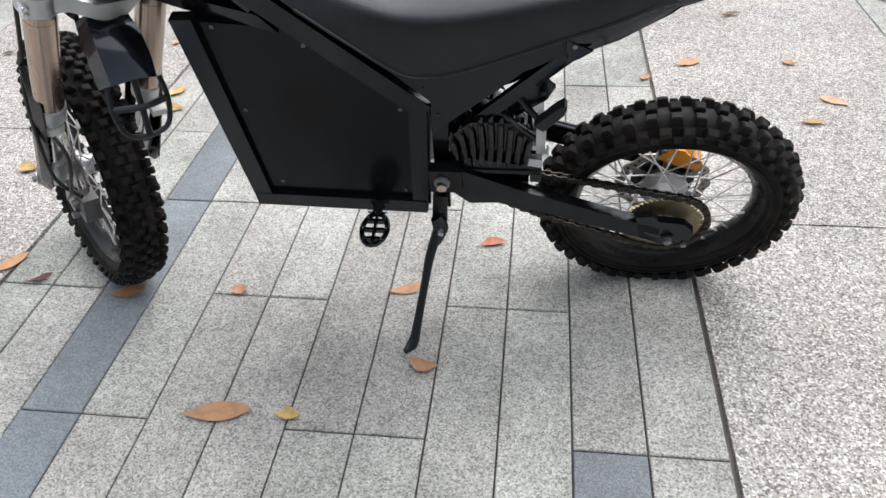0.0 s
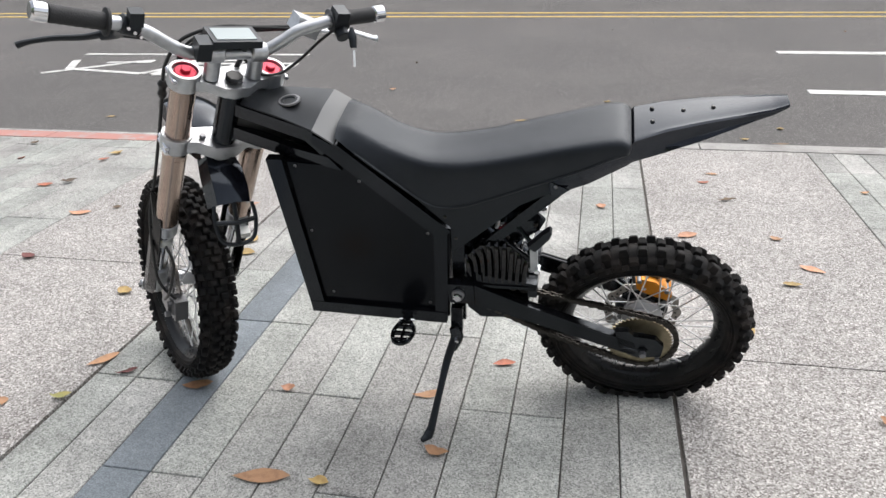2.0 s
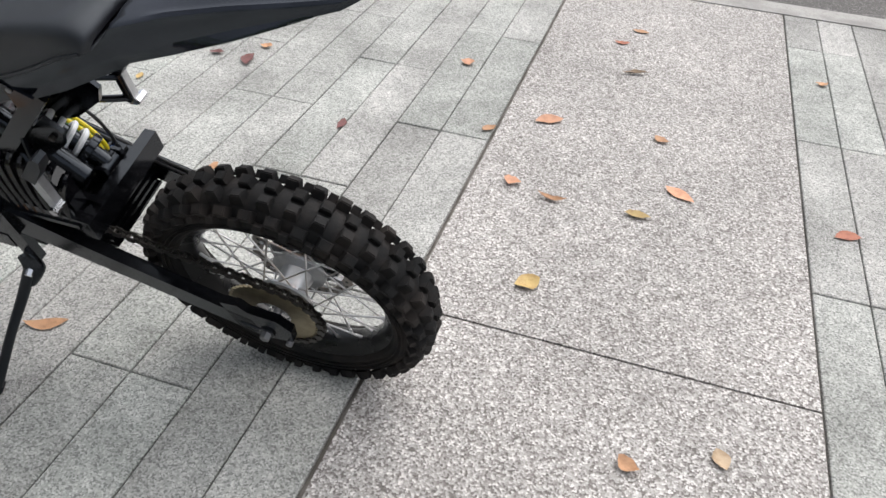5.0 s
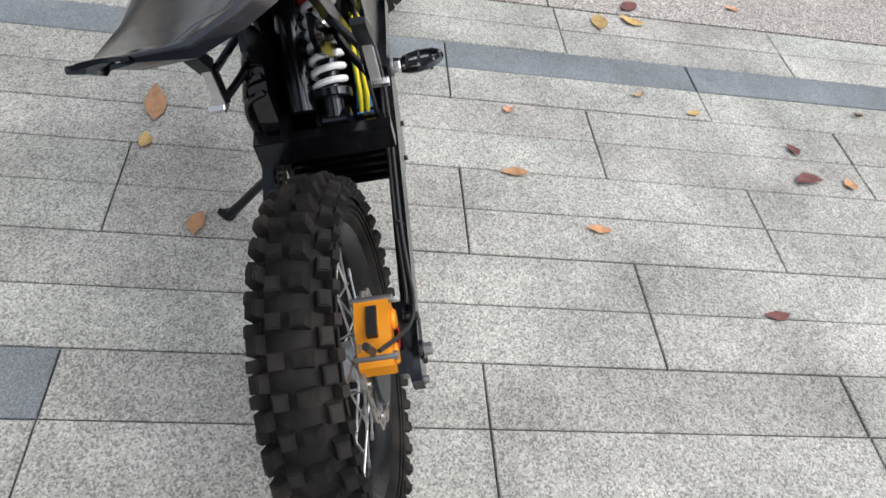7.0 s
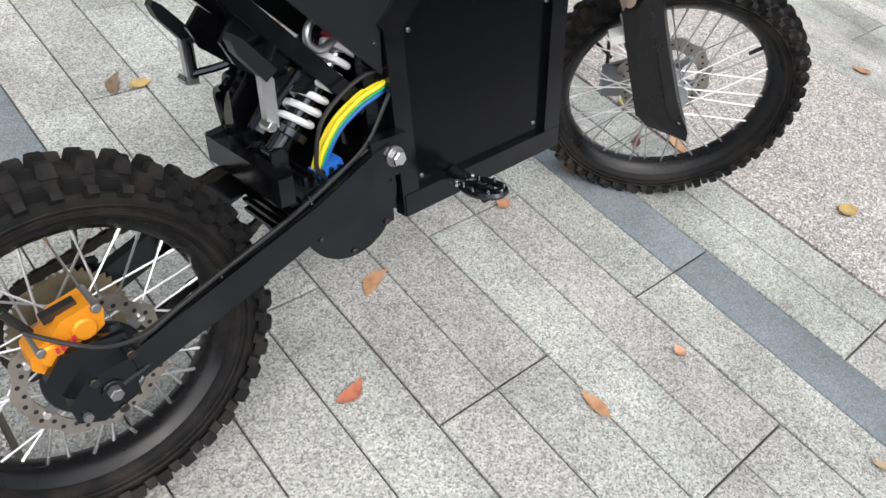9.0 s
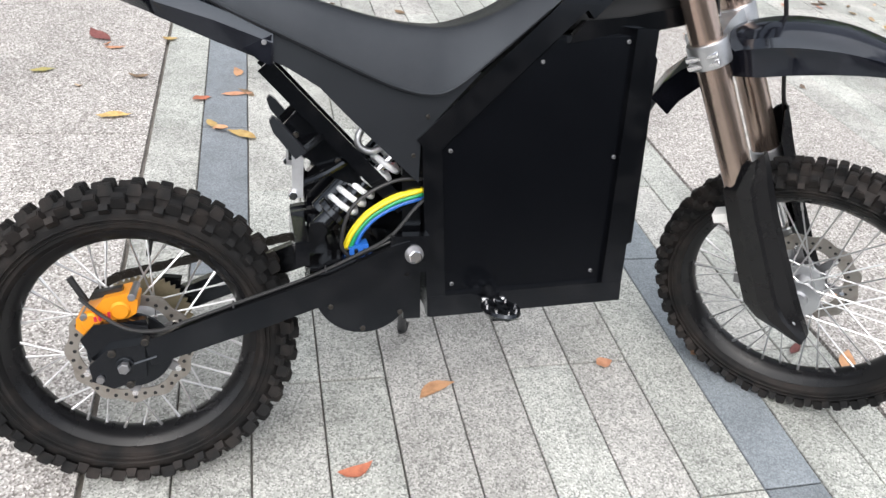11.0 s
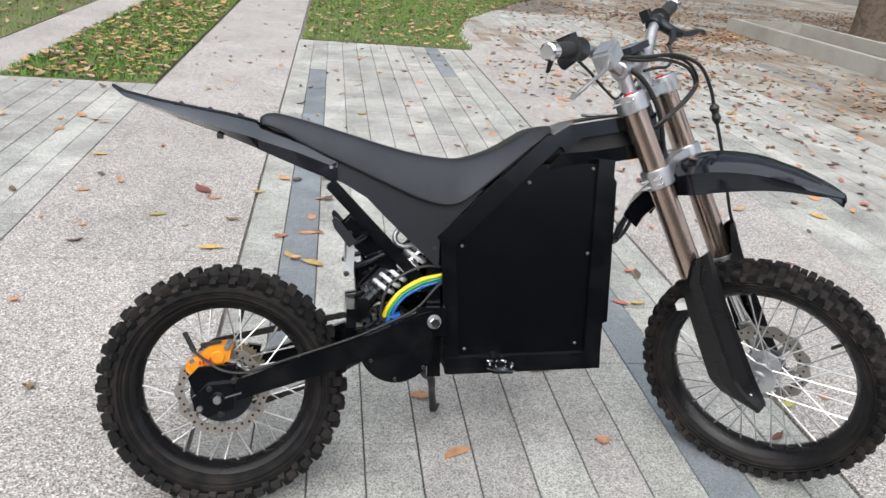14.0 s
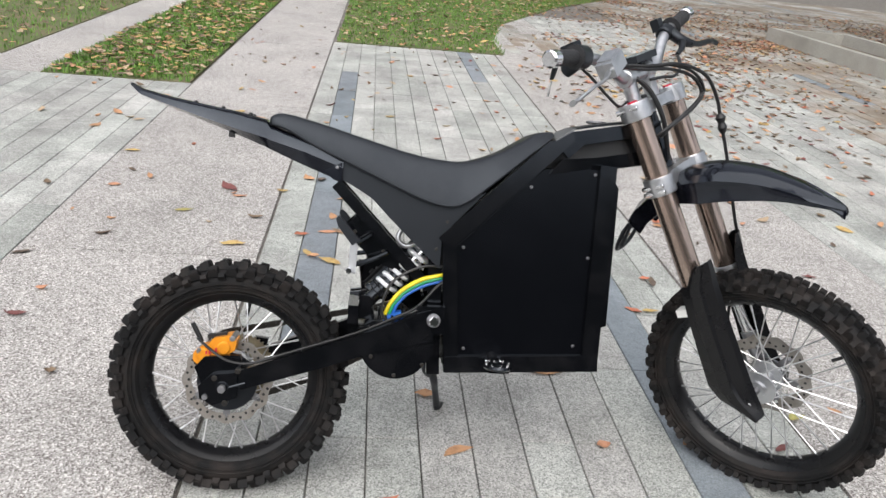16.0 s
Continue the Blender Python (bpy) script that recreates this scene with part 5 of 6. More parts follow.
part("loom", tube([S(0.01, 0.05, 0.085), S(0.045, 0.03, 0.02), S(0.050, 0.02, -0.06), S(0.030, 0.02, -0.15)], 0.006, 8), M["cable"], cab)

# ---- kerb, road paint ----
rnd = random.Random(11)
for i in range(26):
    x0 = -12.3 + 1.0 * i
    red = x0 < -2.4
    kb = part("kerb", box(pose(x0 + 0.5, KERB + (-0.14 if red else 0.045), -0.10), 0.992, 0.13, 0.207, 0.012), M["red_paint"] if red else M["kerb"])
    tagged(kb, "worn red-painted concrete kerb stone beside the road" if red else "pale concrete kerb stone beside the road", "kerb", "kerb stones", "structure")
ZR = -0.147
flat("gutter", -14, -2.3, KERB - 0.07, KERB + 0.25, -0.142, M["kerb"], "pale concrete gutter beside the red kerb", 0.05, "gutter")


def paint(name, pts, wide, mat, label):
    """A band of road paint along a line."""
    bm = bmesh.new()
    for (x0, y0), (x1, y1) in zip(pts, pts[1:]):
        add_bar(bm, (x0, y0, ZR), (x1, y1, ZR), wide, 0.006)
    return tagged(part(name, bm, mat), label, "road marking", kind="structure")


paint("yellow_line", [(-30, 11.05), (30, 11.05)], 0.13, M["yellow_paint"], "worn yellow centre line on asphalt")
paint("yellow_line", [(-30, 11.50), (30, 11.50)], 0.13, M["yellow_paint"], "worn yellow centre line on asphalt")
paint("lane_dash", [(1.93, 8.10), (5.9, 8.06)], 0.16, M["white_paint"], "worn white lane dash on asphalt")
paint("lane_dash", [(1.80, 6.20), (5.8, 6.10)], 0.15, M["white_paint"], "worn white lane dash on asphalt")
# worn lane writing: plain strokes
strokes = [[(-5.70, 7.60), (-3.02, 7.70)], [(-5.45, 6.48), (-4.75, 7.20), (-4.62, 7.24)], [(-5.55, 7.20), (-5.30, 6.72), (-4.35, 6.52), (-3.95, 7.45)], [(-5.10, 7.10), (-4.6, 7.14)],
           [(-4.20, 6.48), (-3.55, 6.56), (-3.60, 7.30), (-4.18, 7.22), (-4.20, 6.48)], [(-4.18, 6.86), (-3.58, 6.92)], [(-4.18, 7.04), (-3.58, 7.10)], [(-3.45, 6.58), (-2.92, 6.64), (-2.96, 7.14), (-3.48, 7.06), (-3.45, 6.58)], [(-3.20, 6.6), (-3.22, 7.1)], [(-3.46, 6.84), (-2.94, 6.88)]]
bm = bmesh.new()
for n_, st_ in enumerate(strokes):
    for k_, ((x0, y0), (x1, y1)) in enumerate(zip(st_, st_[1:])):
        zz = ZR + 0.0007 * n_ + 0.0002 * k_
        add_bar(bm, (x0, y0, zz), (x1, y1, zz), 0.085, 0.006)
tagged(part("lane_writing", bm, M["white_paint"]), "worn white writing strokes painted on asphalt", "road marking", kind="structure")

# ---- leaves ----
def leaf_mesh(bm, m, long, wide, curl, rnd):
    """A pointed leaf with a midrib and curled edges."""
    prof = (0.0, 0.42, 0.80, 1.0, 0.92, 0.62, 0.0)
    bend = rnd.uniform(-0.18, 0.18)
    cols = []
    for i, w in enumerate(prof):
        t = i / 6
        x = (t - 0.5) * long
        y0 = bend * long * (t - 0.5) ** 2 * 4
        lift = curl * (abs(t - 0.5) * 2) ** 2 * rnd.uniform(0.5, 1.2)
        side = w * wide / 2
        e = curl * 0.9 * w
        cols.append([bm.verts.new(m @ Vector((x, y0 + side * k, 0.0015 + lift + e * abs(k) * rnd.uniform(0.4, 1.0)))) for k in ((-1, 0, 1) if w else (0,))])
    for a, b in zip(cols, cols[1:]):
        if len(a) == 1:
            bm.faces.new((a[0], b[0], b[1]))
            bm.faces.new((a[0], b[1], b[2]))
        elif len(b) == 1:
            bm.faces.new((a[0], b[0], a[1]))
            bm.faces.new((a[1], b[0], a[2]))
        else:
            bm.faces.new((a[0], b[0], b[1], a[1]))
            bm.faces.new((a[1], b[1], b[2], a[2]))


TONES = ("light brown", "rust red", "yellow ochre", "dark red", "olive green", "dull brown", "salmon orange", "pale tan", "dark withered")
# x, y, turn, length, width, tone
FALLEN = [
    (-0.632, 1.02, 10, 0.143, 0.051, 0), (-0.488, 1.026, 1, 0.051, 0.03, 2), (-1.329, 1.433, 56, 0.105, 0.042, 0), (-1.217, 1.379, 35, 0.069, 0.02, 3), (-1.334, 1.233, 19, 0.061, 0.03, 4),
    (-1.529, 1.861, 165, 0.068, 0.047, 2), (-1.267, 2.365, 60, 0.09, 0.045, 2), (-0.974, 1.352, 24, 0.088, 0.044, 0), (-2.215, 2.565, 8, 0.109, 0.049, 6), (-2.656, 2.91, 7, 0.091, 0.046, 1),
    (-2.103, 2.086, 171, 0.073, 0.044, 3), (-2.62, 3.48, 38, 0.087, 0.035, 2), (-0.708, 1.378, 9, 0.042, 0.033, 6), (-0.305, 1.411, 24, 0.093, 0.032, 0), (-0.118, 1.606, 16, 0.073, 0.028, 1),
    (-0.235, 1.171, 172, 0.066, 0.036, 0), (0.159, 2.956, 9, 0.051, 0.046, 6), (0.503, 2.675, 27, 0.093, 0.056, 6), (0.478, 2.294, 164, 0.054, 0.038, 6), (0.597, 2.251, 174, 0.087, 0.02, 0),
    (0.849, 2.679, 145, 0.056, 0.033, 0), (0.925, 2.405, 148, 0.096, 0.043, 6), (0.825, 2.264, 177, 0.07, 0.032, 2), (1.348, 2.377, 20, 0.074, 0.041, 1), (0.611, 1.897, 39, 0.066, 0.053, 2),
    (0.891, 1.475, 150, 0.047, 0.033, 0), (1.056, 1.547, 114, 0.048, 0.034, 7), (0.704, 3.497, 176, 0.067, 0.03, 0), (0.721, 3.116, 16, 0.098, 0.022, 5), (1.352, 3.29, 9, 0.044, 0.031, 0),
    (0.343, 2.545, 51, 0.054, 0.032, 0), (-0.197, 0.61, 8, 0.061, 0.037, 2), (-0.479, 1.873, 92, 0.073, 0.029, 0), (-0.301, 2.048, 81, 0.062, 0.025, 0), (-0.729, 1.889, 76, 0.03, 0.027, 6),
    (-0.855, 2.284, 120, 0.046, 0.021, 7), (-1.239, 2.253, 173, 0.094, 0.056, 2), (-1.405, 2.161, 111, 0.056, 0.025, 1), (-0.794, 2.433, 107, 0.047, 0.023, 2), (-0.073, 2.403, 93, 0.066, 0.026, 3),
    (-0.543, 2.674, 102, 0.089, 0.04, 3), (-0.665, 2.689, 26, 0.051, 0.03, 3), (-0.534, 2.797, 16, 0.045, 0.036, 0), (-0.859, 2.978, 58, 0.034, 0.02, 5), (-1.365, 2.379, 133, 0.084, 0.05, 3),
    (0.477, 0.187, 8, 0.108, 0.033, 2), (0.108, 0.014, 8, 0.105, 0.026, 6), (0.086, 0.304, 150, 0.104, 0.042, 2), (0.613, -0.464, 126, 0.14, 0.06, 3), (0.54, -0.353, 10, 0.076, 0.023, 6),
    (0.438, -0.102, 169, 0.076, 0.023, 5), (1.042, 0.81, 179, 0.074, 0.026, 3), (0.815, 1.119, 4, 0.035, 0.025, 5), (1.026, 0.635, 30, 0.041, 0.02, 6), (1.116, -0.411, 11, 0.063, 0.038, 6),
    (1.003, -0.003, 9, 0.043, 0.02, 0), (1.186, -0.932, 13, 0.088, 0.035, 2), (0.357, -0.447, 10, 0.058, 0.035, 2), (0.256, -0.657, 130, 0.078, 0.047, 0), (0.744, -0.141, 18, 0.084, 0.029, 4),
    (-1.042, 0.593, 146, 0.069, 0.028, 1), (-1.105, 0.6, 5, 0.072, 0.022, 2), (-1.484, 1.191, 135, 0.046, 0.027, 0), (-1.939, 0.222, 167, 0.066, 0.026, 3), (1.51, -1.356, 68, 0.09, 0.054, 0),
    (0.646, 3.358, 0, 0.06, 0.028, 1), (-0.416, 5.05, 10, 0.09, 0.04, 2), (-3.59, 4.86, 30, 0.07, 0.05, 2), (0.204, 5.7, 0, 0.06, 0.03, 2), (1.272, 4.62, 0, 0.12, 0.036, 5),
    (1.074, 4.7, 10, 0.06, 0.03, 2), (1.344, 4.99, 60, 0.05, 0.05, 2), (-1.496, 4.42, 40, 0.08, 0.04, 4), (-1.601, 5.02, 5, 0.07, 0.03, 1),
]
for i, (x, y, turn, long, wide, tone) in enumerate(FALLEN):
    r = random.Random(100 + i)
    bm = bmesh.new()
    leaf_mesh(bm, Matrix.Identity(4), long, wide, r.uniform(0.004, 0.014), r)
    z = 0.001 if y < KERB else -0.149
    place = "asphalt road" if y > KERB else "stone paving"
    lf = tagged(part("fallen_leaf", bm, LEAVES[tone], angle=80), "dry %s fallen leaf lying on %s" % (TONES[tone], place), "leaf", "fallen leaves")
    lf.matrix_world = pose(x, y, z, 0, 0, turn)


def litter(name, count, where, label, seed, lo=0.03, hi=0.085, tones=(0, 0, 1, 2, 3, 5, 5, 5, 6, 7, 7, 8, 8), z=0.001):
    """Scattered leaves that nobody could count, one mesh for each tone."""
    r = random.Random(seed)
    bms = {}
    for _ in range(count):
        p = where(r)
        tone = r.choice(tones)
        bm = bms.setdefault(tone, bmesh.new())
        long = r.uniform(lo, hi)
        leaf_mesh(bm, pose(p[0], p[1], z + r.uniform(0, 0.004), r.uniform(-14, 14), r.uniform(-14, 14), r.uniform(0, 360)), long, long * r.uniform(0.35, 0.6), r.uniform(0.003, 0.016), r)
    for tone, bm in bms.items():
        tagged(part(name, bm, LEAVES[tone], angle=80), "%s %s" % (TONES[tone], label), "leaf litter", kind="stuff")


def field(x0, x1, y0, y1, keep=lambda x, y, r: True):
    def f(r):
        while True:
            x, y = r.uniform(x0, x1), r.uniform(y0, y1)
            if keep(x, y, r):
                return x, y
    return f


spots = [(random.Random(300 + i).uniform(-12, -1.6), random.Random(700 + i).uniform(-13, -0.6)) for i in range(90)]


def drifts(r):
    """Leaves gathered in loose drifts, thicker towards the trees."""
    while True:
        c = r.choice(spots)
        x, y = c[0] + r.gauss(0, 0.45), c[1] + r.gauss(0, 0.30)
        if x < -1.35 and r.random() < 0.08 + 0.92 * min(1, max(0, -y / 6.0)) * min(1, max(0.12, (-x - 0.6) / 4.2)):
            return x, y


litter("leaf_litter", 8800, drifts, "leaves scattered over stone paving", 20, 0.035, 0.095)
litter("leaf_litter", 3400, field(-12, -1.3, -14, 0.6, lambda x, y, r: r.random() < 0.05 + 0.95 * min(1, max(0, (-y + 0.2) / 6.0)) * min(1, max(0.10, (-x - 0.6) / 4.2))), "leaves scattered over stone paving", 21, 0.03, 0.09)
litter("leaf_litter", 520, field(-6.5, -1.4, -4.5, 0.4, lambda x, y, r: r.random() < 0.15 + 0.85 * min(1, max(0, -y / 3.0))), "leaves scattered over stone paving", 28, 0.04, 0.10)
litter("leaf_litter", 110, field(-1.3, 0.3, -5.2, 0.6), "leaves scattered over stone paving", 22)
litter("leaf_litter", 45, field(0.4, 1.25, -9, 0.4), "leaves scattered over the path", 23)
litter("leaf_litter", 40, field(1.3, 3.2, -2.5, 1.2), "leaves scattered over stone paving", 24)
litter("leaf_litter", 9, field(-2.2, -1.35, -0.3, 3.6), "leaves scattered over the pebble paving", 25)
litter("leaf_litter", 26, field(-5, -2.3, 0.3, 3.8), "leaves scattered over stone paving", 26)
litter("leaf_litter", 22, field(-8, 6, 4.4, 10), "leaves scattered over the road", 27, z=-0.149)


# ---- lawns ----
def lawn(x0, x1, y0, y1, blades, leaves, seed, cut=None):
    keep = cut or (lambda x, y, r: True)
    r = random.Random(seed)
    f = field(x0, x1, y0, y1, keep)
    verts, faces = [], []
    for _ in range(blades):
        x, y = f(r)
        a, h, w = r.uniform(0, 6.283), r.uniform(0.018, 0.050), r.uniform(0.003, 0.006)
        dx, dy = math.cos(a), math.sin(a)
        lean_ = r.uniform(0.2, 1.0) * h
        k = len(verts)
        verts += [(x - dy * w, y + dx * w, 0.0), (x + dy * w, y - dx * w, 0.0), (x + dx * lean_ * 0.4 + dy * w * 0.7, y + dy * lean_ * 0.4 - dx * w * 0.7, h * 0.6), (x + dx * lean_ * 0.4 - dy * w * 0.7, y + dy * lean_ * 0.4 + dx * w * 0.7, h * 0.6), (x + dx * lean_, y + dy * lean_, h)]
        faces += [(k, k + 1, k + 2, k + 3), (k + 3, k + 2, k + 4)]
    me = bpy.data.meshes.new("grass")
    me.from_pydata(verts, [], faces)
    tagged(mesh_part("grass", me, M["grass"], angle=80), "short green lawn grass strewn with brown leaves", "grass", kind="stuff")
    litter("leaf_litter", leaves, f, "leaves lying on the lawn", seed + 1, 0.045, 0.11, (0, 5, 5, 2, 7, 7, 0, 8), 0.022)


flat("lawn_ground", 1.27, 2.30, -20, -2.60, 0.004, M["soil"], "soil under the lawn", 0.03)
flat("lawn_ground", 2.80, 12, -20, -3.15, 0.004, M["soil"], "soil under the lawn", 0.03)


def bend(y):
    """The curved far edge of the middle lawn."""
    return np.interp(y, [-14, -10.5, -7.4, -6.0, -5.0], [-5.4, -3.15, -1.72, -1.44, -1.40])


bm = bmesh.new()
edge_y = [-14 + 0.5 * k for k in range(18)] + [-4.96]
top_in = [bm.verts.new((bend(y), y, 0.006)) for y in edge_y]
top_out = [bm.verts.new((0.33, y, 0.006)) for y in edge_y]
strip = [bm.faces.new((top_in[k], top_out[k], top_out[k + 1], top_in[k + 1])) for k in range(len(edge_y) - 1)]
bmesh.ops.recalc_face_normals(bm, faces=bm.faces)
bmesh.ops.solidify(bm, geom=strip, thickness=0.02)
tagged(part("lawn_ground", bm, M["soil"]), "soil under the curved lawn", "ground", kind="structure")
lawn(1.27, 2.30, -14, -2.60, 30000, 1900, 31)
lawn(2.80, 7.0, -14, -3.15, 22000, 1200, 41)
lawn(-5.4, 0.33, -14, -4.96, 36000, 1500, 51, lambda x, y, r: x > bend(y) + r.gauss(0, 0.03))

# ---- planter and tree ----
def planter(name, x0, y0, x1, y1, deep, hi=0.30, wall=0.13):
    """A low concrete trough along a line, with soil in it."""
    d = Vector((x1 - x0, y1 - y0, 0))
    a = math.degrees(math.atan2(d.y, d.x))
    thing = tagged(empty(name, pose(x0, y0, 0, 0, 0, a)), "long low weathered concrete planter trough on paving", "planter")
    L = d.length
    part("front_wall", box(pose(L / 2, wall / 2, hi / 2), L, wall, hi, 0.012), M["planter"], thing)
    part("back_wall", box(pose(L / 2, deep - wall / 2, hi / 2), L, wall, hi, 0.012), M["planter"], thing)
    part("end_wall", box(pose(wall / 2, deep / 2, hi / 2 - 0.001), wall - 0.004, deep - 2 * wall, hi - 0.006, 0.008), M["planter"], thing)
    part("end_wall", box(pose(L - wall / 2, deep / 2, hi / 2 - 0.001), wall - 0.004, deep - 2 * wall, hi - 0.004, 0.008), M["planter"], thing)
    part("soil", box(pose(L / 2, deep / 2, 0.02), L - 2 * wall, deep - 2 * wall, 0.04), M["earth"], thing)
    return thing


planter("planter", -6.02, -8.40, -6.10, -2.2, 1.30, 0.200)


def tree(name, x, y, r, high, spread, leaves, seed):
    """A tapered trunk with limbs and a loose crown of small leaves."""
    rr = random.Random(seed)
    thing = tagged(empty(name, pose(x, y, 0.0)), "broad tree with rough brown bark rising behind a low planter", "tree")
    part("trunk", tube([(0, 0, -0.1), (0.02, 0.01, 0.25), (0.05, -0.02, 1.2), (0.10, 0.05, 2.6), (0.05, 0.10, high * 0.6)], [r * 1.35, r * 1.08, r * 0.92, r * 0.8, r * 0.5], 22), M["bark"], thing)
    tips = []
    for k in range(9):
        a = 2 * math.pi * k / 9 + rr.uniform(-0.3, 0.3)
        z0 = rr.uniform(2.4, high * 0.58)
        d = spread * rr.uniform(0.55, 0.95)
        tip = Vector((d * math.cos(a), d * math.sin(a), z0 + rr.uniform(1.2, 2.8)))
        part("limb", tube([(0.08, 0.04, z0), (tip.x * 0.4, tip.y * 0.4, z0 + (tip.z - z0) * 0.6), tip], [r * 0.4, r * 0.22, r * 0.06], 10), M["bark"], thing)
        tips += [tip, Vector((tip.x * 0.6, tip.y * 0.6, z0 + (tip.z - z0) * 0.9))]
    verts, faces = [], []
    clumps = []
    for tp in tips:
        for _ in range(7):
            clumps.append(tp + Vector((rr.gauss(0, 1.0), rr.gauss(0, 1.0), rr.gauss(0.4, 0.6))))
    for _ in range(leaves):
        c = rr.choice(clumps) + Vector((rr.gauss(0, 0.42), rr.gauss(0, 0.42), rr.gauss(0, 0.30)))
        u = Vector((rr.uniform(-1, 1), rr.uniform(-1, 1), rr.uniform(-0.6, 0.6))).normalized()
        v = u.orthogonal().normalized()
        k = len(verts)
        L, W = rr.uniform(0.10, 0.17), rr.uniform(0.035, 0.055)
        verts += [c - u * L / 2, c + v * W, c + u * L / 2, c - v * W]
        faces.append((k, k + 1, k + 2, k + 3))
    me = bpy.data.meshes.new("crown")
    me.from_pydata(verts, [], faces)
    mesh_part("crown", me, M["grass"], thing, "loose green crown")
    return thing


tree("tree", -8.75, -8.80, 0.25, 7.5, 4.2, 16000, 5)

# ---- paving pieces ----
COLS = [0.36, 0.212, 0.072, -0.069, -0.208, -0.347, -0.487, -0.630, -0.770, -0.912, -1.045, -1.180, -1.31]
LONG, GAP = 0.745, 0.0036
SLABS = {}


def slab_mesh(w, l):
    """A flat slab with chamfered edges, shared by all of its size."""
    k = (round(w, 3), round(l, 3))
    if k not in SLABS:
        bm = box(Matrix.Identity(4), w - GAP, l - GAP, 0.03)
        top = [f for f in bm.faces if f.normal.z > 0.9]
        es = [e for f in bm.faces if f.calc_center_median().z > 0.0149 for e in f.edges]
        bmesh.ops.bevel(bm, geom=list(set(es)), offset=0.0022, segments=1, affect="EDGES")
        me = bpy.data.meshes.new("slab")
        bm.to_mesh(me)
        bm.free()
        me.materials.append(None)
        SLABS[k] = me
    return SLABS[k]


def pave(band, x_cols, y0, y1, dark, parts, shift=0, stop=None, dusty=False):
    r = random.Random(77 + int(10 * x_cols[0]))
    verts, faces, dverts, dfaces = [], [], [], []
    for c in range(len(x_cols) - 1):
        xa, xb = x_cols[c + 1], x_cols[c]
        light_mat = M["dusty_slab"] if dusty else M["slab"]
        grp = (c // 2 + shift) % 2 if c < 8 else ((0 if c in (8, 9) else 1) + shift) % 2
        start = (0.9945 if grp == 0 else 1.367)
        n0 = math.floor((y0 - start) / LONG)
        for n in range(n0, n0 + 40):
            ya, yb = max(start + n * LONG, y0), min(start + (n + 1) * LONG, y1)
            if yb - ya < 0.04 or ya >= y1:
                continue
            xm, ym = (xa + xb) / 2, (ya + yb) / 2
            if stop and stop(xm, ym):
                continue
            is_dark = dark(c, ym)
            mat = M["dark_slab"] if is_dark else light_mat
            z = -0.0165 + r.uniform(-0.0012, 0.0012)
            if parts(xm, ym):
                ob = new("slab", slab_mesh(xb - xa, yb - ya))
                ob.material_slots[0].link = "OBJECT"
                ob.material_slots[0].material = mat
                ob.parent = band
                ob.location = (xm, ym, z + 0.0015)
            else:
                vv, ff = (dverts, dfaces) if is_dark else (verts, faces)
                k = len(vv)
                g, h, zt = GAP / 2, GAP / 2 + 0.0022, z + 0.0165
                for gg, zz in ((g, z - 0.014), (g, zt - 0.0022), (h, zt)):
                    vv += [(xa + gg, ya + gg, zz), (xb - gg, ya + gg, zz), (xb - gg, yb - gg, zz), (xa + gg, yb - gg, zz)]
                for s in (0, 4):
                    for i in range(4):
                        j = (i + 1) % 4
                        ff.append((k + s + i, k + s + j, k + s + 4 + j, k + s + 4 + i))
                ff.append((k + 8, k + 9, k + 10, k + 11))
    for vv, ff, mat in ((verts, faces, light_mat), (dverts, dfaces, M["dark_slab"])):
        if ff:
            me = bpy.data.meshes.new("slabs")
            me.from_pydata(vv, [], ff)
            ob = mesh_part("slabs", me, mat, band, angle=20)
            ob["kind"] = "stuff"


mid = tagged(empty("paving_band"), "grey granite paving slabs with blue-grey strips and dark joints", "pavement", kind="structure")


def dark_mid(c, y):
    if c == 9:
        return y > -0.6 and y < 3.4 or -4.6 < y < -3.7
    return c == 1 and -3.5 < y < 0.985


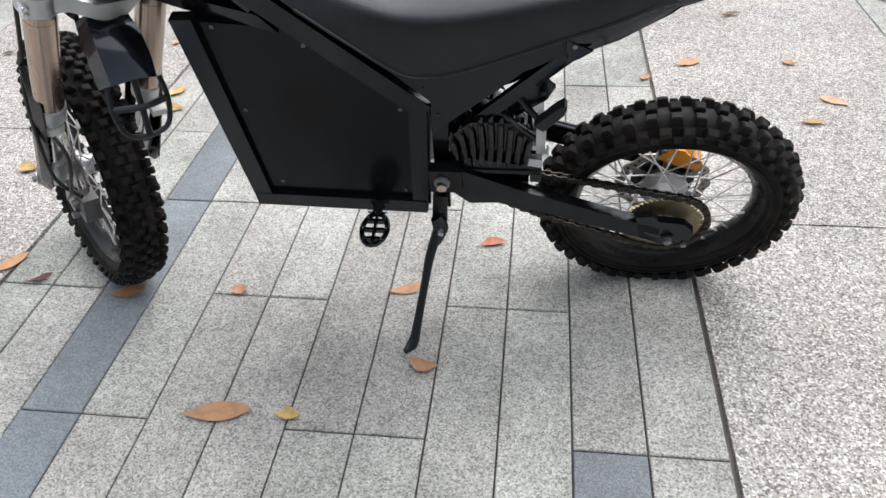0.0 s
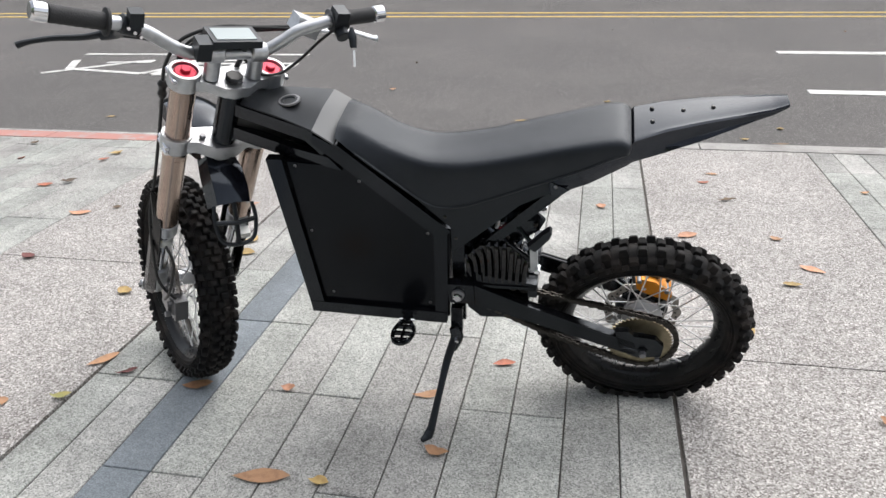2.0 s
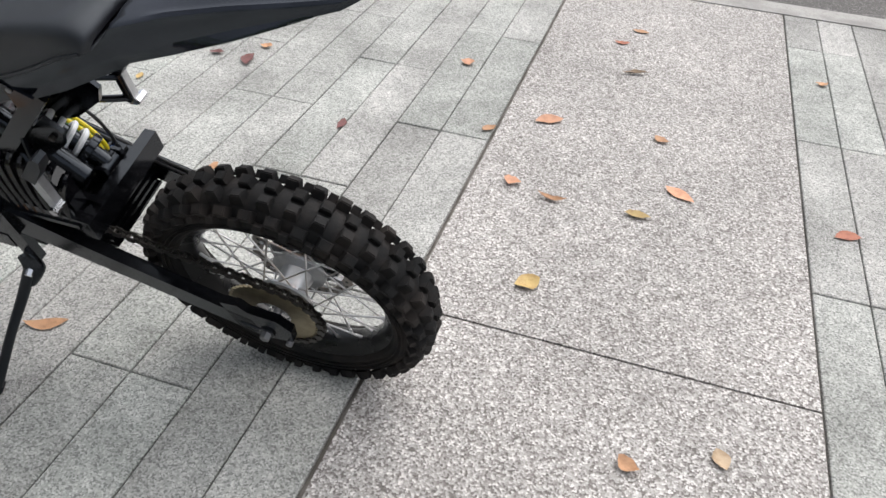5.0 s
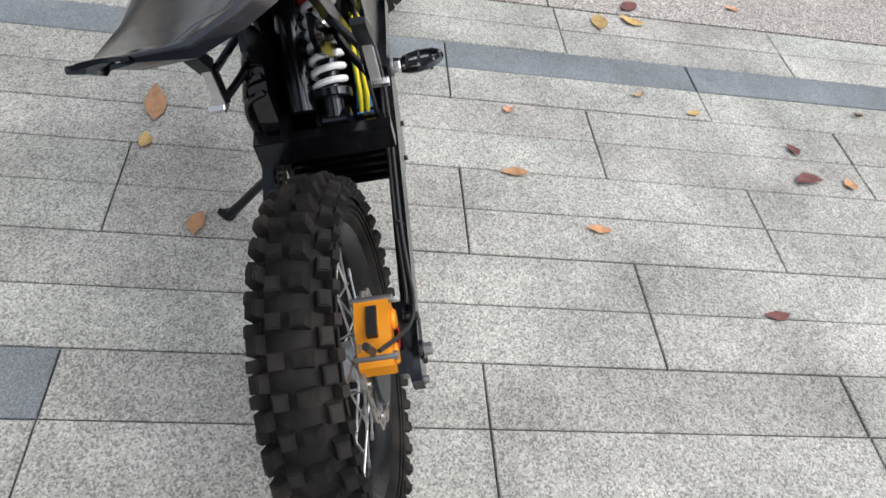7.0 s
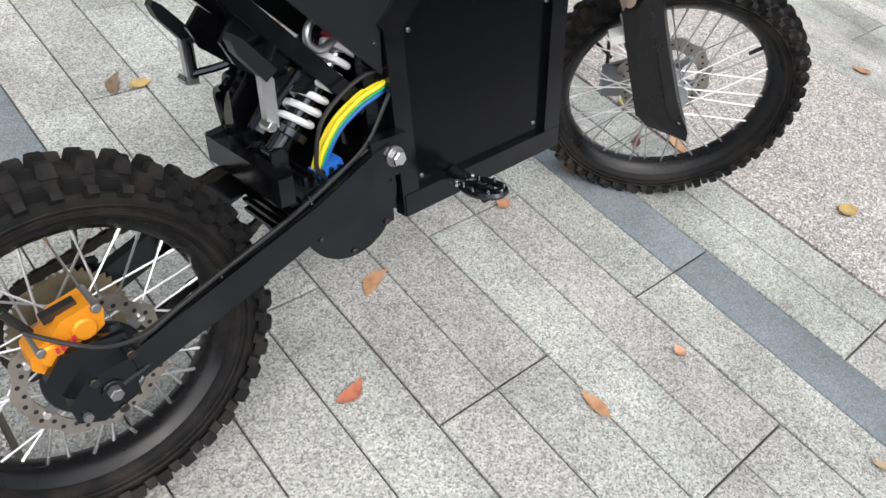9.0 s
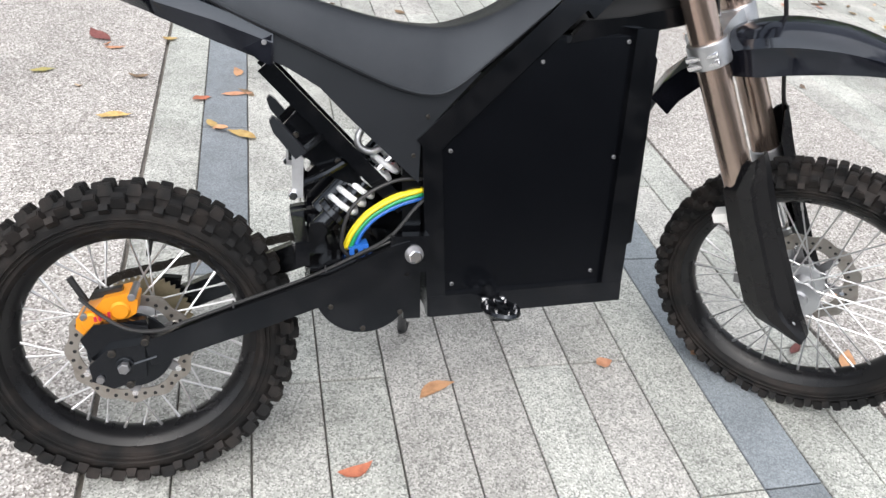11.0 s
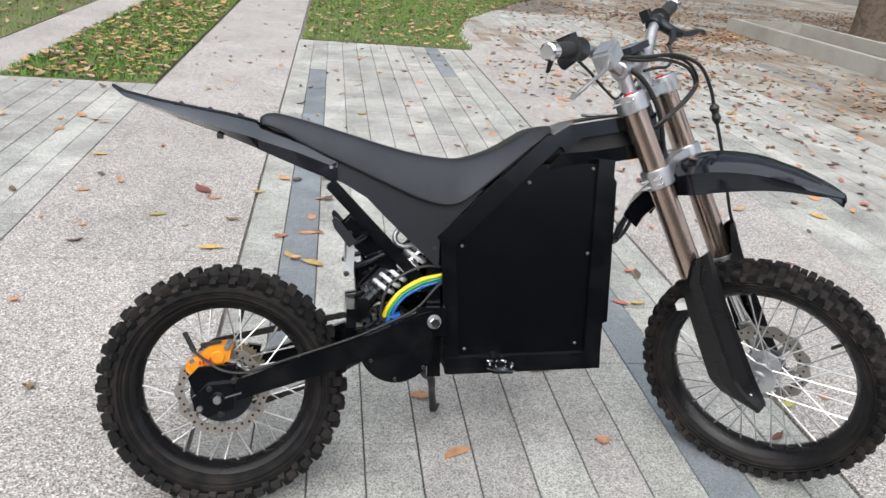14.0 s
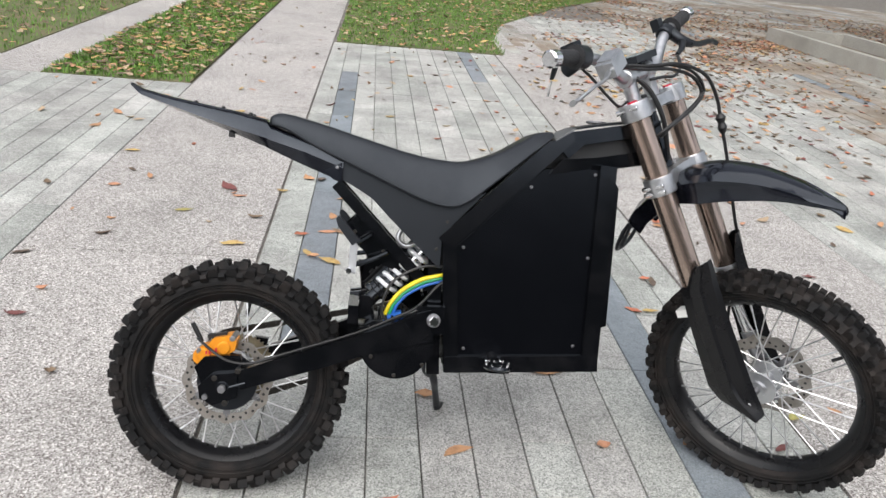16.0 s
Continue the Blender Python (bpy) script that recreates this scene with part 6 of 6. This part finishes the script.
pave(mid, COLS, -4.96, KERB - 0.02, dark_mid, lambda x, y: y > -3.0)
right = tagged(empty("paving_band"), "grey granite paving slabs with dark joints", "pavement", kind="structure")
rc = [1.25 + 1.67 - (0.36 - c) for c in COLS]
pave(right, rc, -2.60, KERB - 0.02, lambda c, y: False, lambda x, y: x < 2.0 and y > -2.7 and (y < 0.4 or y > 2.2))
left = tagged(empty("paving_band"), "grey granite paving slabs with dark joints", "pavement", kind="structure")
lc = [-2.25 - (0.36 - c) for c in COLS]
pave(left, lc, -9, KERB - 0.02, lambda c, y: False, lambda x, y: False)
far = tagged(empty("paving_band"), "grey granite paving slabs littered with leaves", "pavement", kind="structure")
for k in range(6):
    fc = [-3.92 - 1.67 * k - (0.36 - c) for c in COLS]
    worn = lambda c, y: c == 6 and int(y * 0.8) % 3 == 0
    pave(far, fc, -18, -1.6, worn, lambda x, y: False, k, dusty=True)
    pave(far, fc, -1.6, KERB - 0.02, worn, lambda x, y: False, k)
pave(far, COLS, -18, -9.5, lambda c, y: False, lambda x, y: False, dusty=True)
pave(far, [-1.5 - 0.0 - (0.36 - c) for c in COLS[:6]], -9.0, -5.15, lambda c, y: False, lambda x, y: False, dusty=True)
beyond = tagged(empty("paving_band"), "grey granite paving slabs with dark joints", "pavement", kind="structure")
for k in range(5):
    pave(beyond, [5.125 + 1.67 * k - (0.36 - c) for c in COLS], -3.15, KERB - 0.02, lambda c, y: False, lambda x, y: False, k)


def pebble_band(x0, x1, cuts, label):
    """Panels of exposed-aggregate concrete between joints."""
    band = tagged(empty("pebble_paving"), label, "pavement", kind="structure")
    for ya, yb in zip(cuts, cuts[1:]):
        bm = box(pose((x0 + x1) / 2, (ya + yb) / 2, -0.016), x1 - x0 - 0.010, yb - ya - 0.006, 0.032, 0.002, 1)
        part("panel", bm, M["aggregate"], band)


pebble_band(0.365, 1.25, [-20, -7.2, -4.6, -2.1, 0.30, 1.735, KERB - 0.02], "grey exposed-aggregate concrete path panels")
pebble_band(-2.25, -1.315, [-20, -4.4, -1.9, 0.62, 2.1, KERB - 0.02], "grey exposed-aggregate concrete path panels")
pebble_band(2.93, 3.45, [-3.15, 0.6, KERB - 0.02], "grey exposed-aggregate concrete path panels")
pebble_band(2.305, 2.795, [-20, -6.0, -3.15], "pale concrete path between lawns")
pebble_band(2.305, 2.925, [-3.145, -2.605], "pale concrete path between lawns")
